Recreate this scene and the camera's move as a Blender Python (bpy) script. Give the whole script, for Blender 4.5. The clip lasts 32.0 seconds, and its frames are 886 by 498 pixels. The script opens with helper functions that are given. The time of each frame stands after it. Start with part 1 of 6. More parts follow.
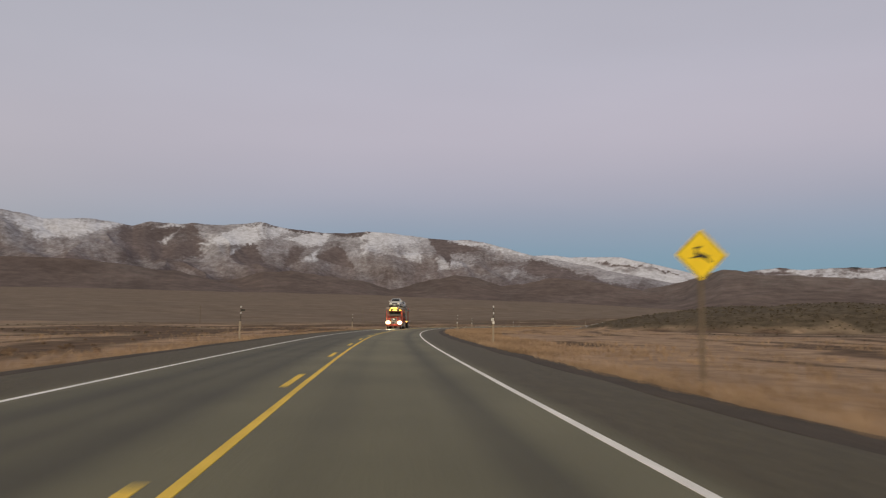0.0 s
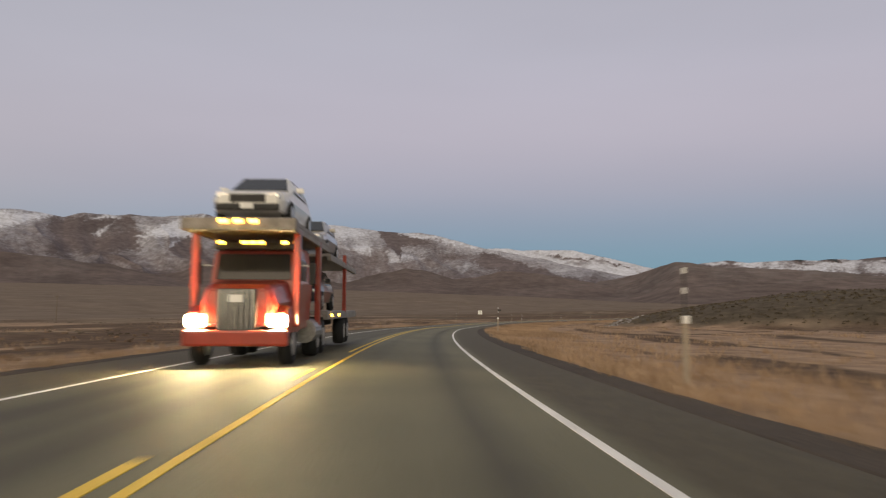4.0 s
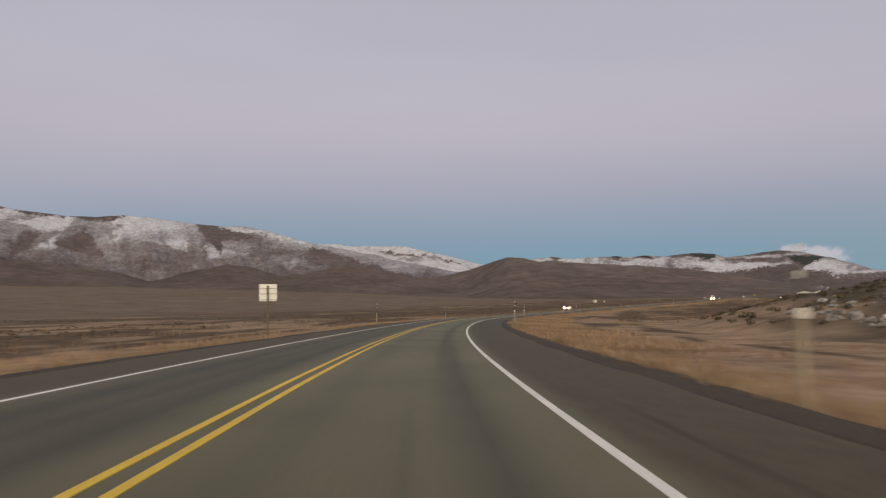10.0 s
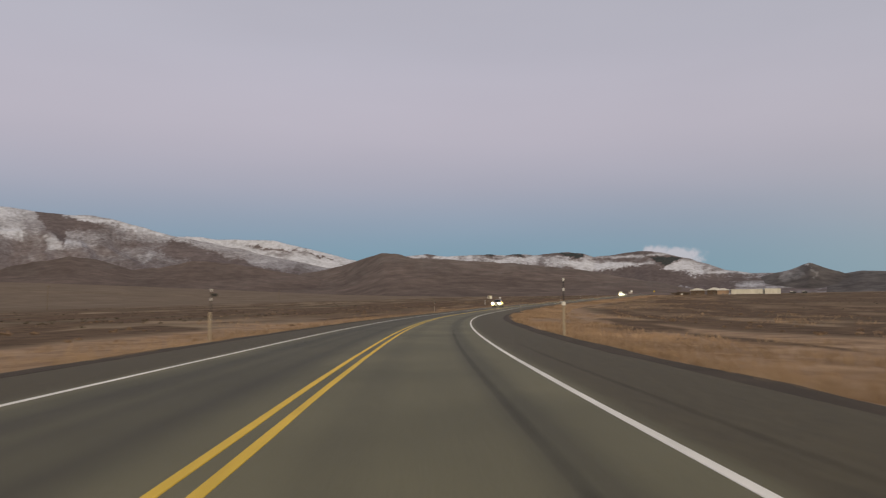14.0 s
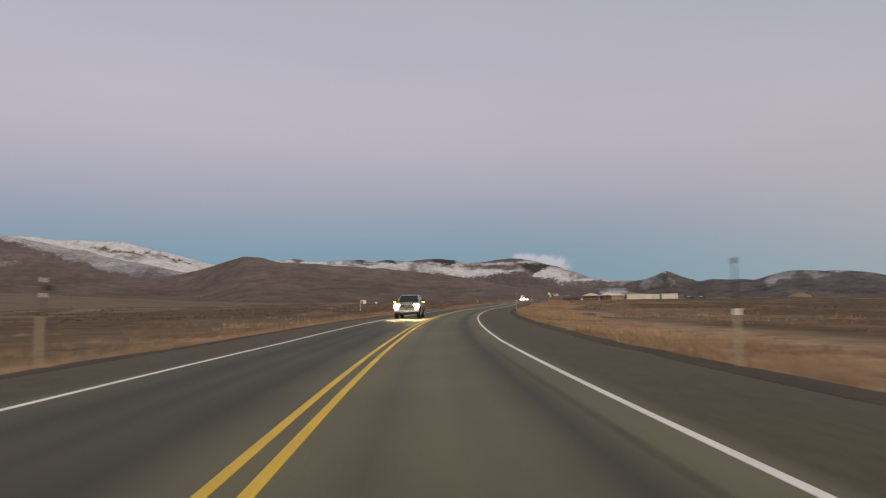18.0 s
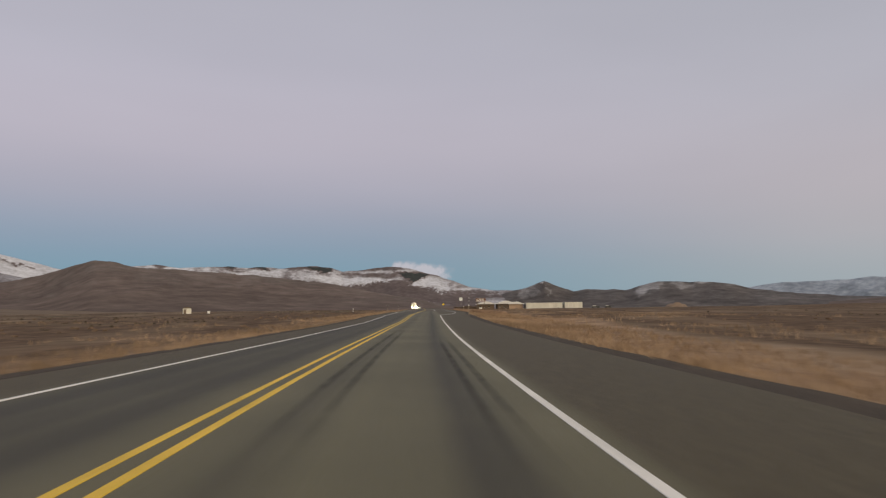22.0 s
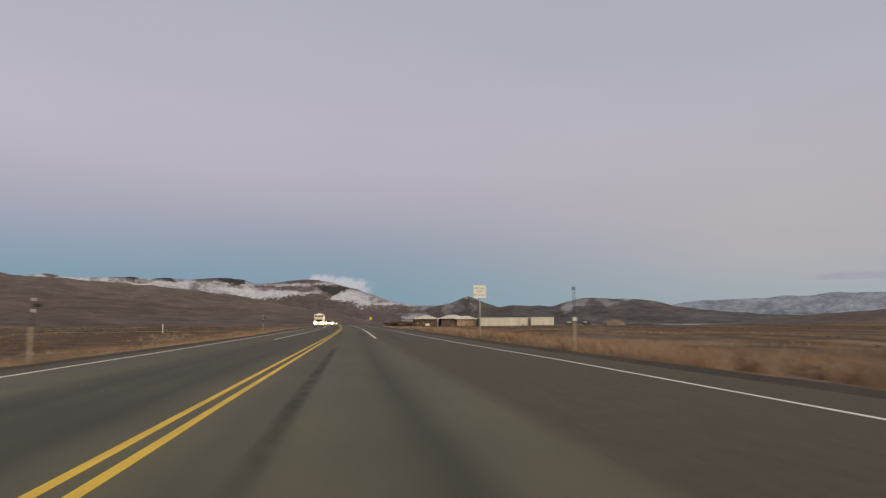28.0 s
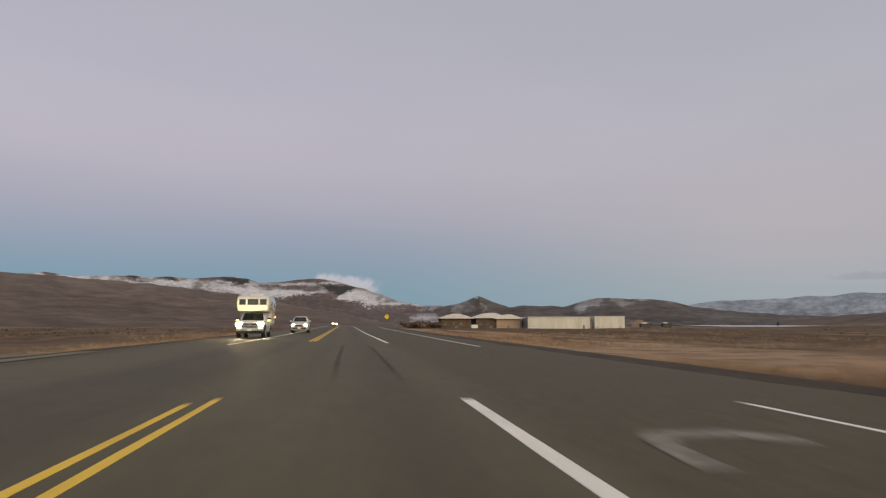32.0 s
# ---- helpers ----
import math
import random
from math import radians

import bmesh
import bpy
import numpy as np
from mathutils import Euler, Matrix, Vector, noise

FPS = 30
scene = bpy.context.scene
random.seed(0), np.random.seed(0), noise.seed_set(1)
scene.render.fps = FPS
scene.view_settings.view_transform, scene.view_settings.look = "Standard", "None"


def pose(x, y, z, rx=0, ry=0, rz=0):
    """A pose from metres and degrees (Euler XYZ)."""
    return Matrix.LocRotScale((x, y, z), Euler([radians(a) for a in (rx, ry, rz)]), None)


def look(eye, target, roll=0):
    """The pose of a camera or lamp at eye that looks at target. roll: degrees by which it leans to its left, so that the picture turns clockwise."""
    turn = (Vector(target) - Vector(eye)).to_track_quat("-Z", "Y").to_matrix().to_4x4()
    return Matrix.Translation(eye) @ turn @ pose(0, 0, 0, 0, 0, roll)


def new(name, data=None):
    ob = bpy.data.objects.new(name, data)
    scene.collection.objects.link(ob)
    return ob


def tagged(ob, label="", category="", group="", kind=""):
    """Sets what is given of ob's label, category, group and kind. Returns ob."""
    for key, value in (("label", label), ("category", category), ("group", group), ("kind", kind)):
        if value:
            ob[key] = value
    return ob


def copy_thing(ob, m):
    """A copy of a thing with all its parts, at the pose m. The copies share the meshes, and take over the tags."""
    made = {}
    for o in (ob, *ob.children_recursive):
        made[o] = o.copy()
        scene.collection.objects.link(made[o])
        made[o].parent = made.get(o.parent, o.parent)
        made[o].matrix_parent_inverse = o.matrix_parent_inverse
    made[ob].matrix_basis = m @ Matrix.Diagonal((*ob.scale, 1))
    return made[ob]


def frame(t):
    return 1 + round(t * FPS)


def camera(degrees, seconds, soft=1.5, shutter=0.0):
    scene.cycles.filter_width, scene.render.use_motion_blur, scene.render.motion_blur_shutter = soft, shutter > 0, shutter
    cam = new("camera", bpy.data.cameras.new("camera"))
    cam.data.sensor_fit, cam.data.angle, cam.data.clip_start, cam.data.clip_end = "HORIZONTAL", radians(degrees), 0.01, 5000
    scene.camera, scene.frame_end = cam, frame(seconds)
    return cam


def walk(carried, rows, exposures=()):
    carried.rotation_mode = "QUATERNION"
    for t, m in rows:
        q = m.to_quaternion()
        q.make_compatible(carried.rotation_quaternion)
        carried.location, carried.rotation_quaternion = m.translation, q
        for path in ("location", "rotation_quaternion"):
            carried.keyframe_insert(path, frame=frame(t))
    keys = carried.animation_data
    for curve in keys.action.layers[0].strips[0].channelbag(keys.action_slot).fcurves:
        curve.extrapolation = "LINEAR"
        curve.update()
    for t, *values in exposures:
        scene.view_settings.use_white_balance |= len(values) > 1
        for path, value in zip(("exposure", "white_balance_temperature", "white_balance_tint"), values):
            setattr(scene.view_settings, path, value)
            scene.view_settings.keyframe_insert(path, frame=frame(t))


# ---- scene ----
FOV = 63.62
# seconds, place, turn (as pose takes it)
ROWS = [
    (0, -1.90, 39.40, 0.76, 95.26, -0.57, -0.03),
    (0.5, -2.90, 51.43, 0.66, 95.21, -0.50, -0.14),
    (1, -3.81, 62.87, 0.56, 95.13, -0.55, -0.27),
    (1.5, -4.65, 75.05, 0.44, 95.07, -0.51, -0.45),
    (2, -5.38, 87.35, 0.32, 95.02, -0.51, -0.81),
    (2.5, -5.97, 99.05, 0.18, 94.98, -0.51, -1.40),
    (3, -6.22, 110.34, 0.05, 94.91, -0.19, -2.22),
    (3.5, -6.16, 122.14, -0.09, 94.87, -0.16, -3.11),
    (5.5, -4.27, 172.29, -0.69, 94.69, -0.09, -6.80),
    (6, -3.28, 185.16, -0.84, 94.61, 0.04, -7.69),
    (6.5, -2.06, 197.88, -0.99, 94.60, 0.11, -8.88),
    (7, -0.51, 210.51, -1.16, 94.59, 0.07, -10.08),
    (7.5, 1.41, 223.16, -1.37, 94.64, 0.08, -11.82),
    (8, 3.74, 235.82, -1.58, 94.58, 0.23, -13.29),
    (8.5, 6.41, 248.53, -1.75, 94.48, 0.41, -14.43),
    (9, 9.31, 261.33, -1.88, 94.39, 0.58, -15.34),
    (9.5, 12.32, 274.30, -2.00, 94.49, 0.68, -16.41),
    (10, 15.49, 287.27, -2.10, 94.63, 0.67, -17.58),
    (10.5, 18.89, 300.10, -2.21, 94.65, 0.48, -18.74),
    (11, 22.72, 312.89, -2.33, 94.57, 0.23, -19.84),
    (11.5, 27.05, 325.78, -2.46, 94.48, 0.29, -21.37),
    (12, 31.82, 338.74, -2.57, 94.43, 0.36, -22.69),
    (12.5, 36.84, 351.74, -2.67, 94.45, 0.48, -23.88),
    (13, 42.11, 364.73, -2.76, 94.45, 0.56, -24.97),
    (13.5, 47.62, 377.68, -2.85, 94.40, 0.55, -26.32),
    (14, 53.44, 390.57, -2.93, 94.35, 0.52, -27.75),
    (14.5, 59.62, 403.39, -3.02, 94.38, 0.58, -29.22),
    (16.5, 87.65, 453.44, -3.31, 94.56, 0.92, -33.51),
    (17, 95.27, 465.59, -3.35, 94.64, 0.85, -34.85),
    (17.5, 103.12, 477.55, -3.37, 94.75, 0.73, -36.39),
    (18, 111.33, 489.27, -3.37, 94.82, 0.59, -38.15),
    (18.5, 120.03, 500.73, -3.34, 94.83, 0.54, -40.11),
    (19, 129.04, 511.92, -3.25, 94.85, 0.61, -42.03),
    (19.5, 138.19, 522.88, -3.12, 94.94, 0.45, -43.31),
    (20, 147.54, 533.64, -2.98, 95.06, 0.36, -44.25),
    (20.5, 157.16, 544.22, -2.86, 95.14, 0.49, -45.00),
    (21, 166.90, 554.64, -2.72, 95.21, 0.70, -45.77),
    (21.5, 176.62, 564.91, -2.53, 95.34, 0.74, -46.75),
    (22, 186.37, 574.93, -2.33, 95.47, 0.61, -47.91),
    (22.5, 196.23, 584.59, -2.17, 95.54, 0.34, -49.00),
    (23, 206.25, 593.93, -2.03, 95.70, 0.16, -49.97),
    (23.5, 216.38, 603.14, -1.87, 96.04, 0.41, -51.35),
    (24, 226.60, 612.45, -1.65, 96.29, 0.56, -52.45),
    (24.5, 236.84, 622.08, -1.37, 96.37, 0.55, -53.12),
    (25, 247.15, 631.82, -1.07, 96.33, 0.46, -53.48),
    (25.5, 257.49, 641.48, -0.82, 96.41, 0.40, -53.75),
    (27.5, 298.50, 680.64, -0.08, 96.62, 0.36, -54.20),
    (28, 309.08, 690.53, 0.12, 96.67, 0.29, -54.32),
    (28.5, 319.84, 700.68, 0.32, 96.69, 0.23, -54.39),
    (29, 330.68, 710.91, 0.52, 96.72, 0.14, -54.43),
    (29.5, 341.51, 720.96, 0.72, 96.75, -0.01, -54.42),
    (30, 352.31, 730.88, 0.92, 96.75, -0.14, -54.40),
    (30.5, 363.09, 740.77, 1.15, 96.70, -0.10, -54.34),
    (31, 373.82, 750.65, 1.37, 96.66, -0.12, -54.24),
    (31.5, 384.51, 760.51, 1.58, 96.66, 0.03, -54.09),
    (32, 395.18, 770.37, 1.78, 96.72, 0.16, -53.79),
]

cam = camera(FOV, 32.0, soft=1.2, shutter=0.5)
walk(cam, [(t, pose(x, y, z, rx, ry, rz)) for t, x, y, z, rx, ry, rz in ROWS])

# ---- sky and light: dusk, the sun just below the horizon behind the drive ----
world = bpy.data.worlds.new("dusk_sky")
scene.world = world
world.use_nodes = True
wn, wl = world.node_tree.nodes, world.node_tree.links
wn.clear()
w_out, w_bg = wn.new("ShaderNodeOutputWorld"), wn.new("ShaderNodeBackground")
w_tc, w_sep = wn.new("ShaderNodeTexCoord"), wn.new("ShaderNodeSeparateXYZ")
wl.new(w_tc.outputs["Generated"], w_sep.inputs[0])


def sky_ramp(stops):
    r = wn.new("ShaderNodeValToRGB")
    r.color_ramp.interpolation = "B_SPLINE"
    while len(r.color_ramp.elements) < len(stops):
        r.color_ramp.elements.new(0.5)
    for e, (p, c) in zip(r.color_ramp.elements, stops):
        e.position, e.color = p, (*c, 1)
    wl.new(w_sep.outputs["Z"], r.inputs[0])
    return r


# away from the sun: grey-blue shadow of the earth, pink belt, lavender grey above
sky_away = sky_ramp([(0.0, (0.195, 0.325, 0.405)), (0.055, (0.2, 0.33, 0.41)), (0.1, (0.245, 0.333, 0.43)), (0.16, (0.385, 0.386, 0.465)),
                     (0.24, (0.515, 0.475, 0.545)), (0.34, (0.478, 0.47, 0.552)), (0.6, (0.395, 0.4, 0.445)), (1.0, (0.38, 0.37, 0.375))])
# across the sun's way the belt fades to a paler, warmer grey
sky_side = sky_ramp([(0.0, (0.345, 0.395, 0.425)), (0.05, (0.35, 0.398, 0.425)), (0.1, (0.43, 0.415, 0.44)), (0.18, (0.485, 0.445, 0.48)),
                     (0.28, (0.455, 0.45, 0.51)), (0.5, (0.4, 0.412, 0.47)), (1.0, (0.38, 0.37, 0.375))])
# towards the sun: the bright glow after sunset
sky_glow = sky_ramp([(0.0, (1.65, 1.13, 0.724)), (0.1, (1.55, 1.18, 0.82)), (0.25, (1.07, 0.93, 0.74)), (0.5, (0.6, 0.57, 0.53)), (1.0, (0.38, 0.37, 0.375))])
SUN_AZ = 197.0
s_dir = Vector((math.sin(radians(SUN_AZ)), math.cos(radians(SUN_AZ)), 0))
w_dot = wn.new("ShaderNodeVectorMath")
w_dot.operation = "DOT_PRODUCT"
wl.new(w_tc.outputs["Generated"], w_dot.inputs[0])
w_dot.inputs[1].default_value = s_dir


def sky_mix(lo, hi, a, b):
    m = wn.new("ShaderNodeMapRange")
    m.interpolation_type = "SMOOTHSTEP"
    m.inputs["From Min"].default_value, m.inputs["From Max"].default_value = lo, hi
    wl.new(w_dot.outputs["Value"], m.inputs["Value"])
    x = wn.new("ShaderNodeMixRGB")
    wl.new(m.outputs["Result"], x.inputs["Fac"])
    wl.new(a, x.inputs["Color1"])
    wl.new(b, x.inputs["Color2"])
    return x.outputs["Color"]


sky_col = sky_mix(-0.99, -0.42, sky_away.outputs["Color"], sky_side.outputs["Color"])
sky_col = sky_mix(0.0, 0.95, sky_col, sky_glow.outputs["Color"])
# faint unevenness of the high haze
w_map, w_noise, w_mul = wn.new("ShaderNodeMapping"), wn.new("ShaderNodeTexNoise"), wn.new("ShaderNodeMixRGB")
w_map.inputs["Scale"].default_value = (1.2, 1.2, 5.0)
wl.new(w_tc.outputs["Generated"], w_map.inputs[0])
wl.new(w_map.outputs[0], w_noise.inputs["Vector"])
w_noise.inputs["Scale"].default_value = 1.6
w_noise.inputs["Detail"].default_value = 3
w_r = wn.new("ShaderNodeMapRange")
w_r.inputs["To Min"].default_value, w_r.inputs["To Max"].default_value = 0.93, 1.06
wl.new(w_noise.outputs[0], w_r.inputs["Value"])
w_mul.blend_type, w_mul.inputs["Fac"].default_value = "MULTIPLY", 1.0
wl.new(sky_col, w_mul.inputs["Color1"])
wl.new(w_r.outputs[0], w_mul.inputs["Color2"])
wl.new(w_mul.outputs[0], w_bg.inputs["Color"])
w_bg.inputs["Strength"].default_value = 1.0
wl.new(w_bg.outputs[0], w_out.inputs["Surface"])

sun_data = bpy.data.lights.new("sun", "SUN")
sun_data.energy, sun_data.angle, sun_data.color = 1.35, radians(60), (1.0, 0.73, 0.44)
sun = new("sun", sun_data)
sun.matrix_world = look((0, 0, 50), (-s_dir.x * 100, -s_dir.y * 100, 50 - 34))

# ---- numbers ----
rng = random.Random(7)
nrng = np.random.RandomState(7)


def hash2(i, j, seed):
    h = (i.astype(np.int64) * 374761393 + j.astype(np.int64) * 668265263 + seed * 1442695041) & 0x7FFFFFFF
    h = ((h ^ (h >> 13)) * 1274126177) & 0x7FFFFFFF
    return ((h ^ (h >> 16)) & 0xFFFF) / 65535.0


def vnoise(x, y, seed=0):
    """Smooth value noise, 0 to 1."""
    x, y = np.asarray(x, float), np.asarray(y, float)
    i, j = np.floor(x), np.floor(y)
    u, v = x - i, y - j
    u, v = u * u * (3 - 2 * u), v * v * (3 - 2 * v)
    a, b, c, e = hash2(i, j, seed), hash2(i + 1, j, seed), hash2(i, j + 1, seed), hash2(i + 1, j + 1, seed)
    return (a * (1 - u) + b * u) * (1 - v) + (c * (1 - u) + e * u) * v


def fbm(x, y, seed=0, octaves=4):
    t, amp, total = 0, 1.0, 0
    for k in range(octaves):
        t, total, amp = t + amp * vnoise(np.asarray(x) * 2 ** k, np.asarray(y) * 2 ** k, seed + k * 17), total + amp, amp * 0.5
    return t / total


def sstep(a, b, x):
    t = np.clip((np.asarray(x, float) - a) / (b - a), 0, 1)
    return t * t * (3 - 2 * t)


# ---- the road's line: curvature (1/km) and height (m) every 30 m ----
KAPPA = [-0.7201, -0.0594, 0.6541, 1.3274, 1.3129, 1.4737, 1.8379, 1.8777, 1.3202, 1.5856, 1.9179, 1.5036, 1.6293, 1.5069, 1.3982, 1.6790, 1.7440, 1.5815, 1.6261, 1.2227, 1.4868, 1.2035, 0.4292, -0.0681, -0.1866, 0.1536, 0.1015, 0.0638, 0.0634, -0.0966, -0.2517, -0.2626, -0.1, 0.0, 0.0]
ROAD_Z = [0.000, -0.226, -0.485, -0.771, -1.130, -1.479, -1.831, -2.208, -2.687, -3.002, -3.242, -3.524, -3.754, -3.915, -4.157, -4.319, -4.414, -4.464, -4.361, -4.070, -3.795, -3.379, -3.060, -2.644, -1.961, -1.594, -1.185, -0.774, -0.395, 0.042, 0.533, 0.985, 1.400, 1.850, 2.330, 2.800, 3.250, 3.680, 4.080, 4.440, 4.790, 5.120, 5.430, 5.700]
S = np.arange(-399.0, 1900.0, 3.0)
kap = np.interp(S, 30.0 * np.arange(len(KAPPA)), KAPPA) * 1e-3
kap[S < 0] = 0
TH = np.concatenate([[0], np.cumsum((kap[1:] + kap[:-1]) * 1.5)])
zero = int(np.argmin(abs(S)))
TH = TH - TH[zero] - 0.075184
RX = np.concatenate([[0], np.cumsum(3 * np.sin((TH[1:] + TH[:-1]) / 2))])
RY = np.concatenate([[0], np.cumsum(3 * np.cos((TH[1:] + TH[:-1]) / 2))])
RX, RY = RX - RX[zero], RY - RY[zero]
RZ = np.interp(S, 30.0 * np.arange(len(ROAD_Z)), ROAD_Z)
CROWN = 0.02


def road_pt(s, lat, dz=0.0):
    """A point of the road's surface s metres along and lat metres to the right of the centre line."""
    th = np.interp(s, S, TH)
    return (np.interp(s, S, RX) + lat * np.cos(th), np.interp(s, S, RY) - lat * np.sin(th), np.interp(s, S, RZ) - CROWN * np.abs(lat) + dz)


def road_pose(s, lat, dz=0.0, turn=0.0):
    """A pose on the road whose +y looks along it; turn 180 faces the drive."""
    x, y, z = road_pt(s, lat, dz)
    return pose(float(x), float(y), float(z), 0, 0, -math.degrees(float(np.interp(s, S, TH))) + turn)


def edge_right(s):
    return np.interp(s, [40, 80, 130, 255, 290, 330, 400, 500, 600, 715, 745, 790, 940, 1000, 1110, 1180], [6.1, 5.7, 5.5, 5.5, 5.9, 6.3, 6.5, 6.6, 7.0, 7.0, 8.2, 10.5, 10.6, 10.8, 11.6, 7.0])


def edge_left(s):
    return -np.interp(s, [580, 640, 715, 765, 815, 880, 940, 1000, 1080], [6.5, 5.6, 5.2, 6.2, 7.4, 7.7, 9.2, 8.4, 6.5])


def to_road(x, y):
    """Along, across and nearest heights, for arrays of places."""
    x, y = np.atleast_1d(np.asarray(x, float)), np.atleast_1d(np.asarray(y, float))
    step = 4
    px, py, pt, ps, pz = RX[::step], RY[::step], TH[::step], S[::step], RZ[::step]
    s, lat, z = np.empty(len(x)), np.empty(len(x)), np.empty(len(x))
    for a in range(0, len(x), 4000):
        X, Y = x[a:a + 4000, None], y[a:a + 4000, None]
        j = ((X - px) ** 2 + (Y - py) ** 2).argmin(1)
        dx, dy = X[:, 0] - px[j], Y[:, 0] - py[j]
        s[a:a + 4000] = ps[j] + dx * np.sin(pt[j]) + dy * np.cos(pt[j])
        lat[a:a + 4000] = dx * np.cos(pt[j]) - dy * np.sin(pt[j])
        z[a:a + 4000] = np.interp(s[a:a + 4000], S, RZ)
    return s, lat, z


def knoll_d(x, y):
    """0 at the middle of the knoll inside the bend, 1 at its foot."""
    return np.hypot((x - 160) / np.where(x > 160, 120, 112), (y - 300) / np.where(y > 300, 105, 66))


def ground_z(x, y, under=False):
    """Height of the natural ground; under: dipped below the road's own verges."""
    x, y = np.atleast_1d(np.asarray(x, float)), np.atleast_1d(np.asarray(y, float))
    s, lat, zr = to_road(x, y)
    edge = np.where(lat > 0, edge_right(s), -edge_left(s))
    a = np.abs(lat) - edge
    prof = np.interp(a, [-20, 0, 1.0, 2.2, 6, 14, 40], [-0.2, -0.17, -0.24, -0.42, -0.62, -0.65, -0.7])
    bump = (fbm(x / 34, y / 34, 5, 3) - 0.5) * 1.0 * sstep(2, 30, a) + (fbm(x / 7, y / 7, 9, 2) - 0.5) * 0.3 * sstep(1.5, 10, a)
    bump += (fbm(x / 170, y / 170, 21, 3) - 0.5) * 5.0 * sstep(60, 420, a)
    z = zr + prof + bump
    # alluvial slopes that climb to the mountains
    dx, dy = x - 150, y - 450
    az = np.degrees(np.arctan2(dx, dy))
    grade = np.interp(az, [-180, -100, -40, -22, -10, 0, 8, 18, 30, 48, 60, 66, 72, 85, 120, 180],
                      [0.01, 0.02, 0.037, 0.036, 0.04, 0.039, 0.034, 0.02, 0.011, 0.010, 0.011, 0.010, 0.006, 0.005, 0.008, 0.01])
    r = np.maximum(0, np.minimum(np.abs(lat) * 1.0 + 0 * s, np.hypot(dx, dy)) - 220)
    r = np.where(s > 1850, np.maximum(0, np.hypot(dx, dy) - 1100), r)
    z = z + grade * r * sstep(0, 500, r + 60)
    z = z - 1.4 * np.exp(-((x - 715) ** 2 + (y - 950) ** 2) / 110 ** 2)
    # the sage-covered knoll inside the bend
    z = z + 9.8 * np.maximum(0, 1 - knoll_d(x, y) ** 3) * (0.85 + 0.3 * fbm(x / 26, y / 26, 31, 3)) * sstep(8, 22, a)
    if under:
        z = z - 0.7 * (1 - sstep(29, 35, a))
    return z


def gz(x, y):
    return float(ground_z([x], [y])[0])


# ---- materials ----
def material(name, stops, scale=4.0, rough=0.85, bump=0.2, detail=6, stretch=(1, 1, 1), big=0.0, big_amount=0.25, metal=0.0,
             bump_scale=None, coord="Object", coat=0.0, spec=0.5):
    """A noise-driven surface: stops are (position, colour); big: scale of the slow second variation."""
    m = bpy.data.materials.new(name)
    m.use_nodes = True
    n, l = m.node_tree.nodes, m.node_tree.links
    b = n["Principled BSDF"]
    tc, mp, nz, rp = n.new("ShaderNodeTexCoord"), n.new("ShaderNodeMapping"), n.new("ShaderNodeTexNoise"), n.new("ShaderNodeValToRGB")
    mp.inputs["Scale"].default_value = stretch
    l.new(tc.outputs[coord], mp.inputs[0])
    l.new(mp.outputs[0], nz.inputs["Vector"])
    nz.inputs["Scale"].default_value, nz.inputs["Detail"].default_value, nz.inputs["Roughness"].default_value = scale, detail, 0.62
    while len(rp.color_ramp.elements) < len(stops):
        rp.color_ramp.elements.new(0.5)
    for e, (p, c) in zip(rp.color_ramp.elements, stops):
        e.position, e.color = p, (*c, 1)
    l.new(nz.outputs[0], rp.inputs[0])
    col = rp.outputs["Color"]
    if big:
        nb, mr, mx = n.new("ShaderNodeTexNoise"), n.new("ShaderNodeMapRange"), n.new("ShaderNodeMixRGB")
        l.new(mp.outputs[0], nb.inputs["Vector"])
        nb.inputs["Scale"].default_value, nb.inputs["Detail"].default_value = big, 4
        mr.inputs["From Min"].default_value, mr.inputs["From Max"].default_value = 0.3, 0.7
        mr.inputs["To Min"].default_value, mr.inputs["To Max"].default_value = 1 - big_amount, 1 + big_amount
        l.new(nb.outputs[0], mr.inputs["Value"])
        mx.blend_type, mx.inputs["Fac"].default_value = "MULTIPLY", 1
        l.new(col, mx.inputs["Color1"])
        l.new(mr.outputs[0], mx.inputs["Color2"])
        col = mx.outputs["Color"]
    l.new(col, b.inputs["Base Color"])
    b.inputs["Roughness"].default_value, b.inputs["Metallic"].default_value = rough, metal
    b.inputs["Coat Weight"].default_value = coat
    b.inputs["Specular IOR Level"].default_value = spec
    if bump:
        bp, n2 = n.new("ShaderNodeBump"), nz
        if bump_scale:
            n2 = n.new("ShaderNodeTexNoise")
            l.new(mp.outputs[0], n2.inputs["Vector"])
            n2.inputs["Scale"].default_value, n2.inputs["Detail"].default_value = bump_scale, 5
        bp.inputs["Strength"].default_value, bp.inputs["Distance"].default_value = bump, 0.05
        l.new(n2.outputs[0], bp.inputs["Height"])
        l.new(bp.outputs[0], b.inputs["Normal"])
    return m


def plain(name, c, rough=0.5, metal=0.0, vary=0.12, scale=3.0, coat=0.0, bump=0.03):
    d = [max(0, v * (1 - vary)) for v in c]
    u = [min(1, v * (1 + vary)) for v in c]
    return material(name, [(0.35, d), (0.65, u)], scale, rough, bump, 4, metal=metal, coat=coat)


def lamp_material(name, c, power):
    m = bpy.data.materials.new(name)
    m.use_nodes = True
    b = m.node_tree.nodes["Principled BSDF"]
    b.inputs["Base Color"].default_value = (*c, 1)
    b.inputs["Emission Color"].default_value = (*c, 1)
    b.inputs["Emission Strength"].default_value = power
    return m


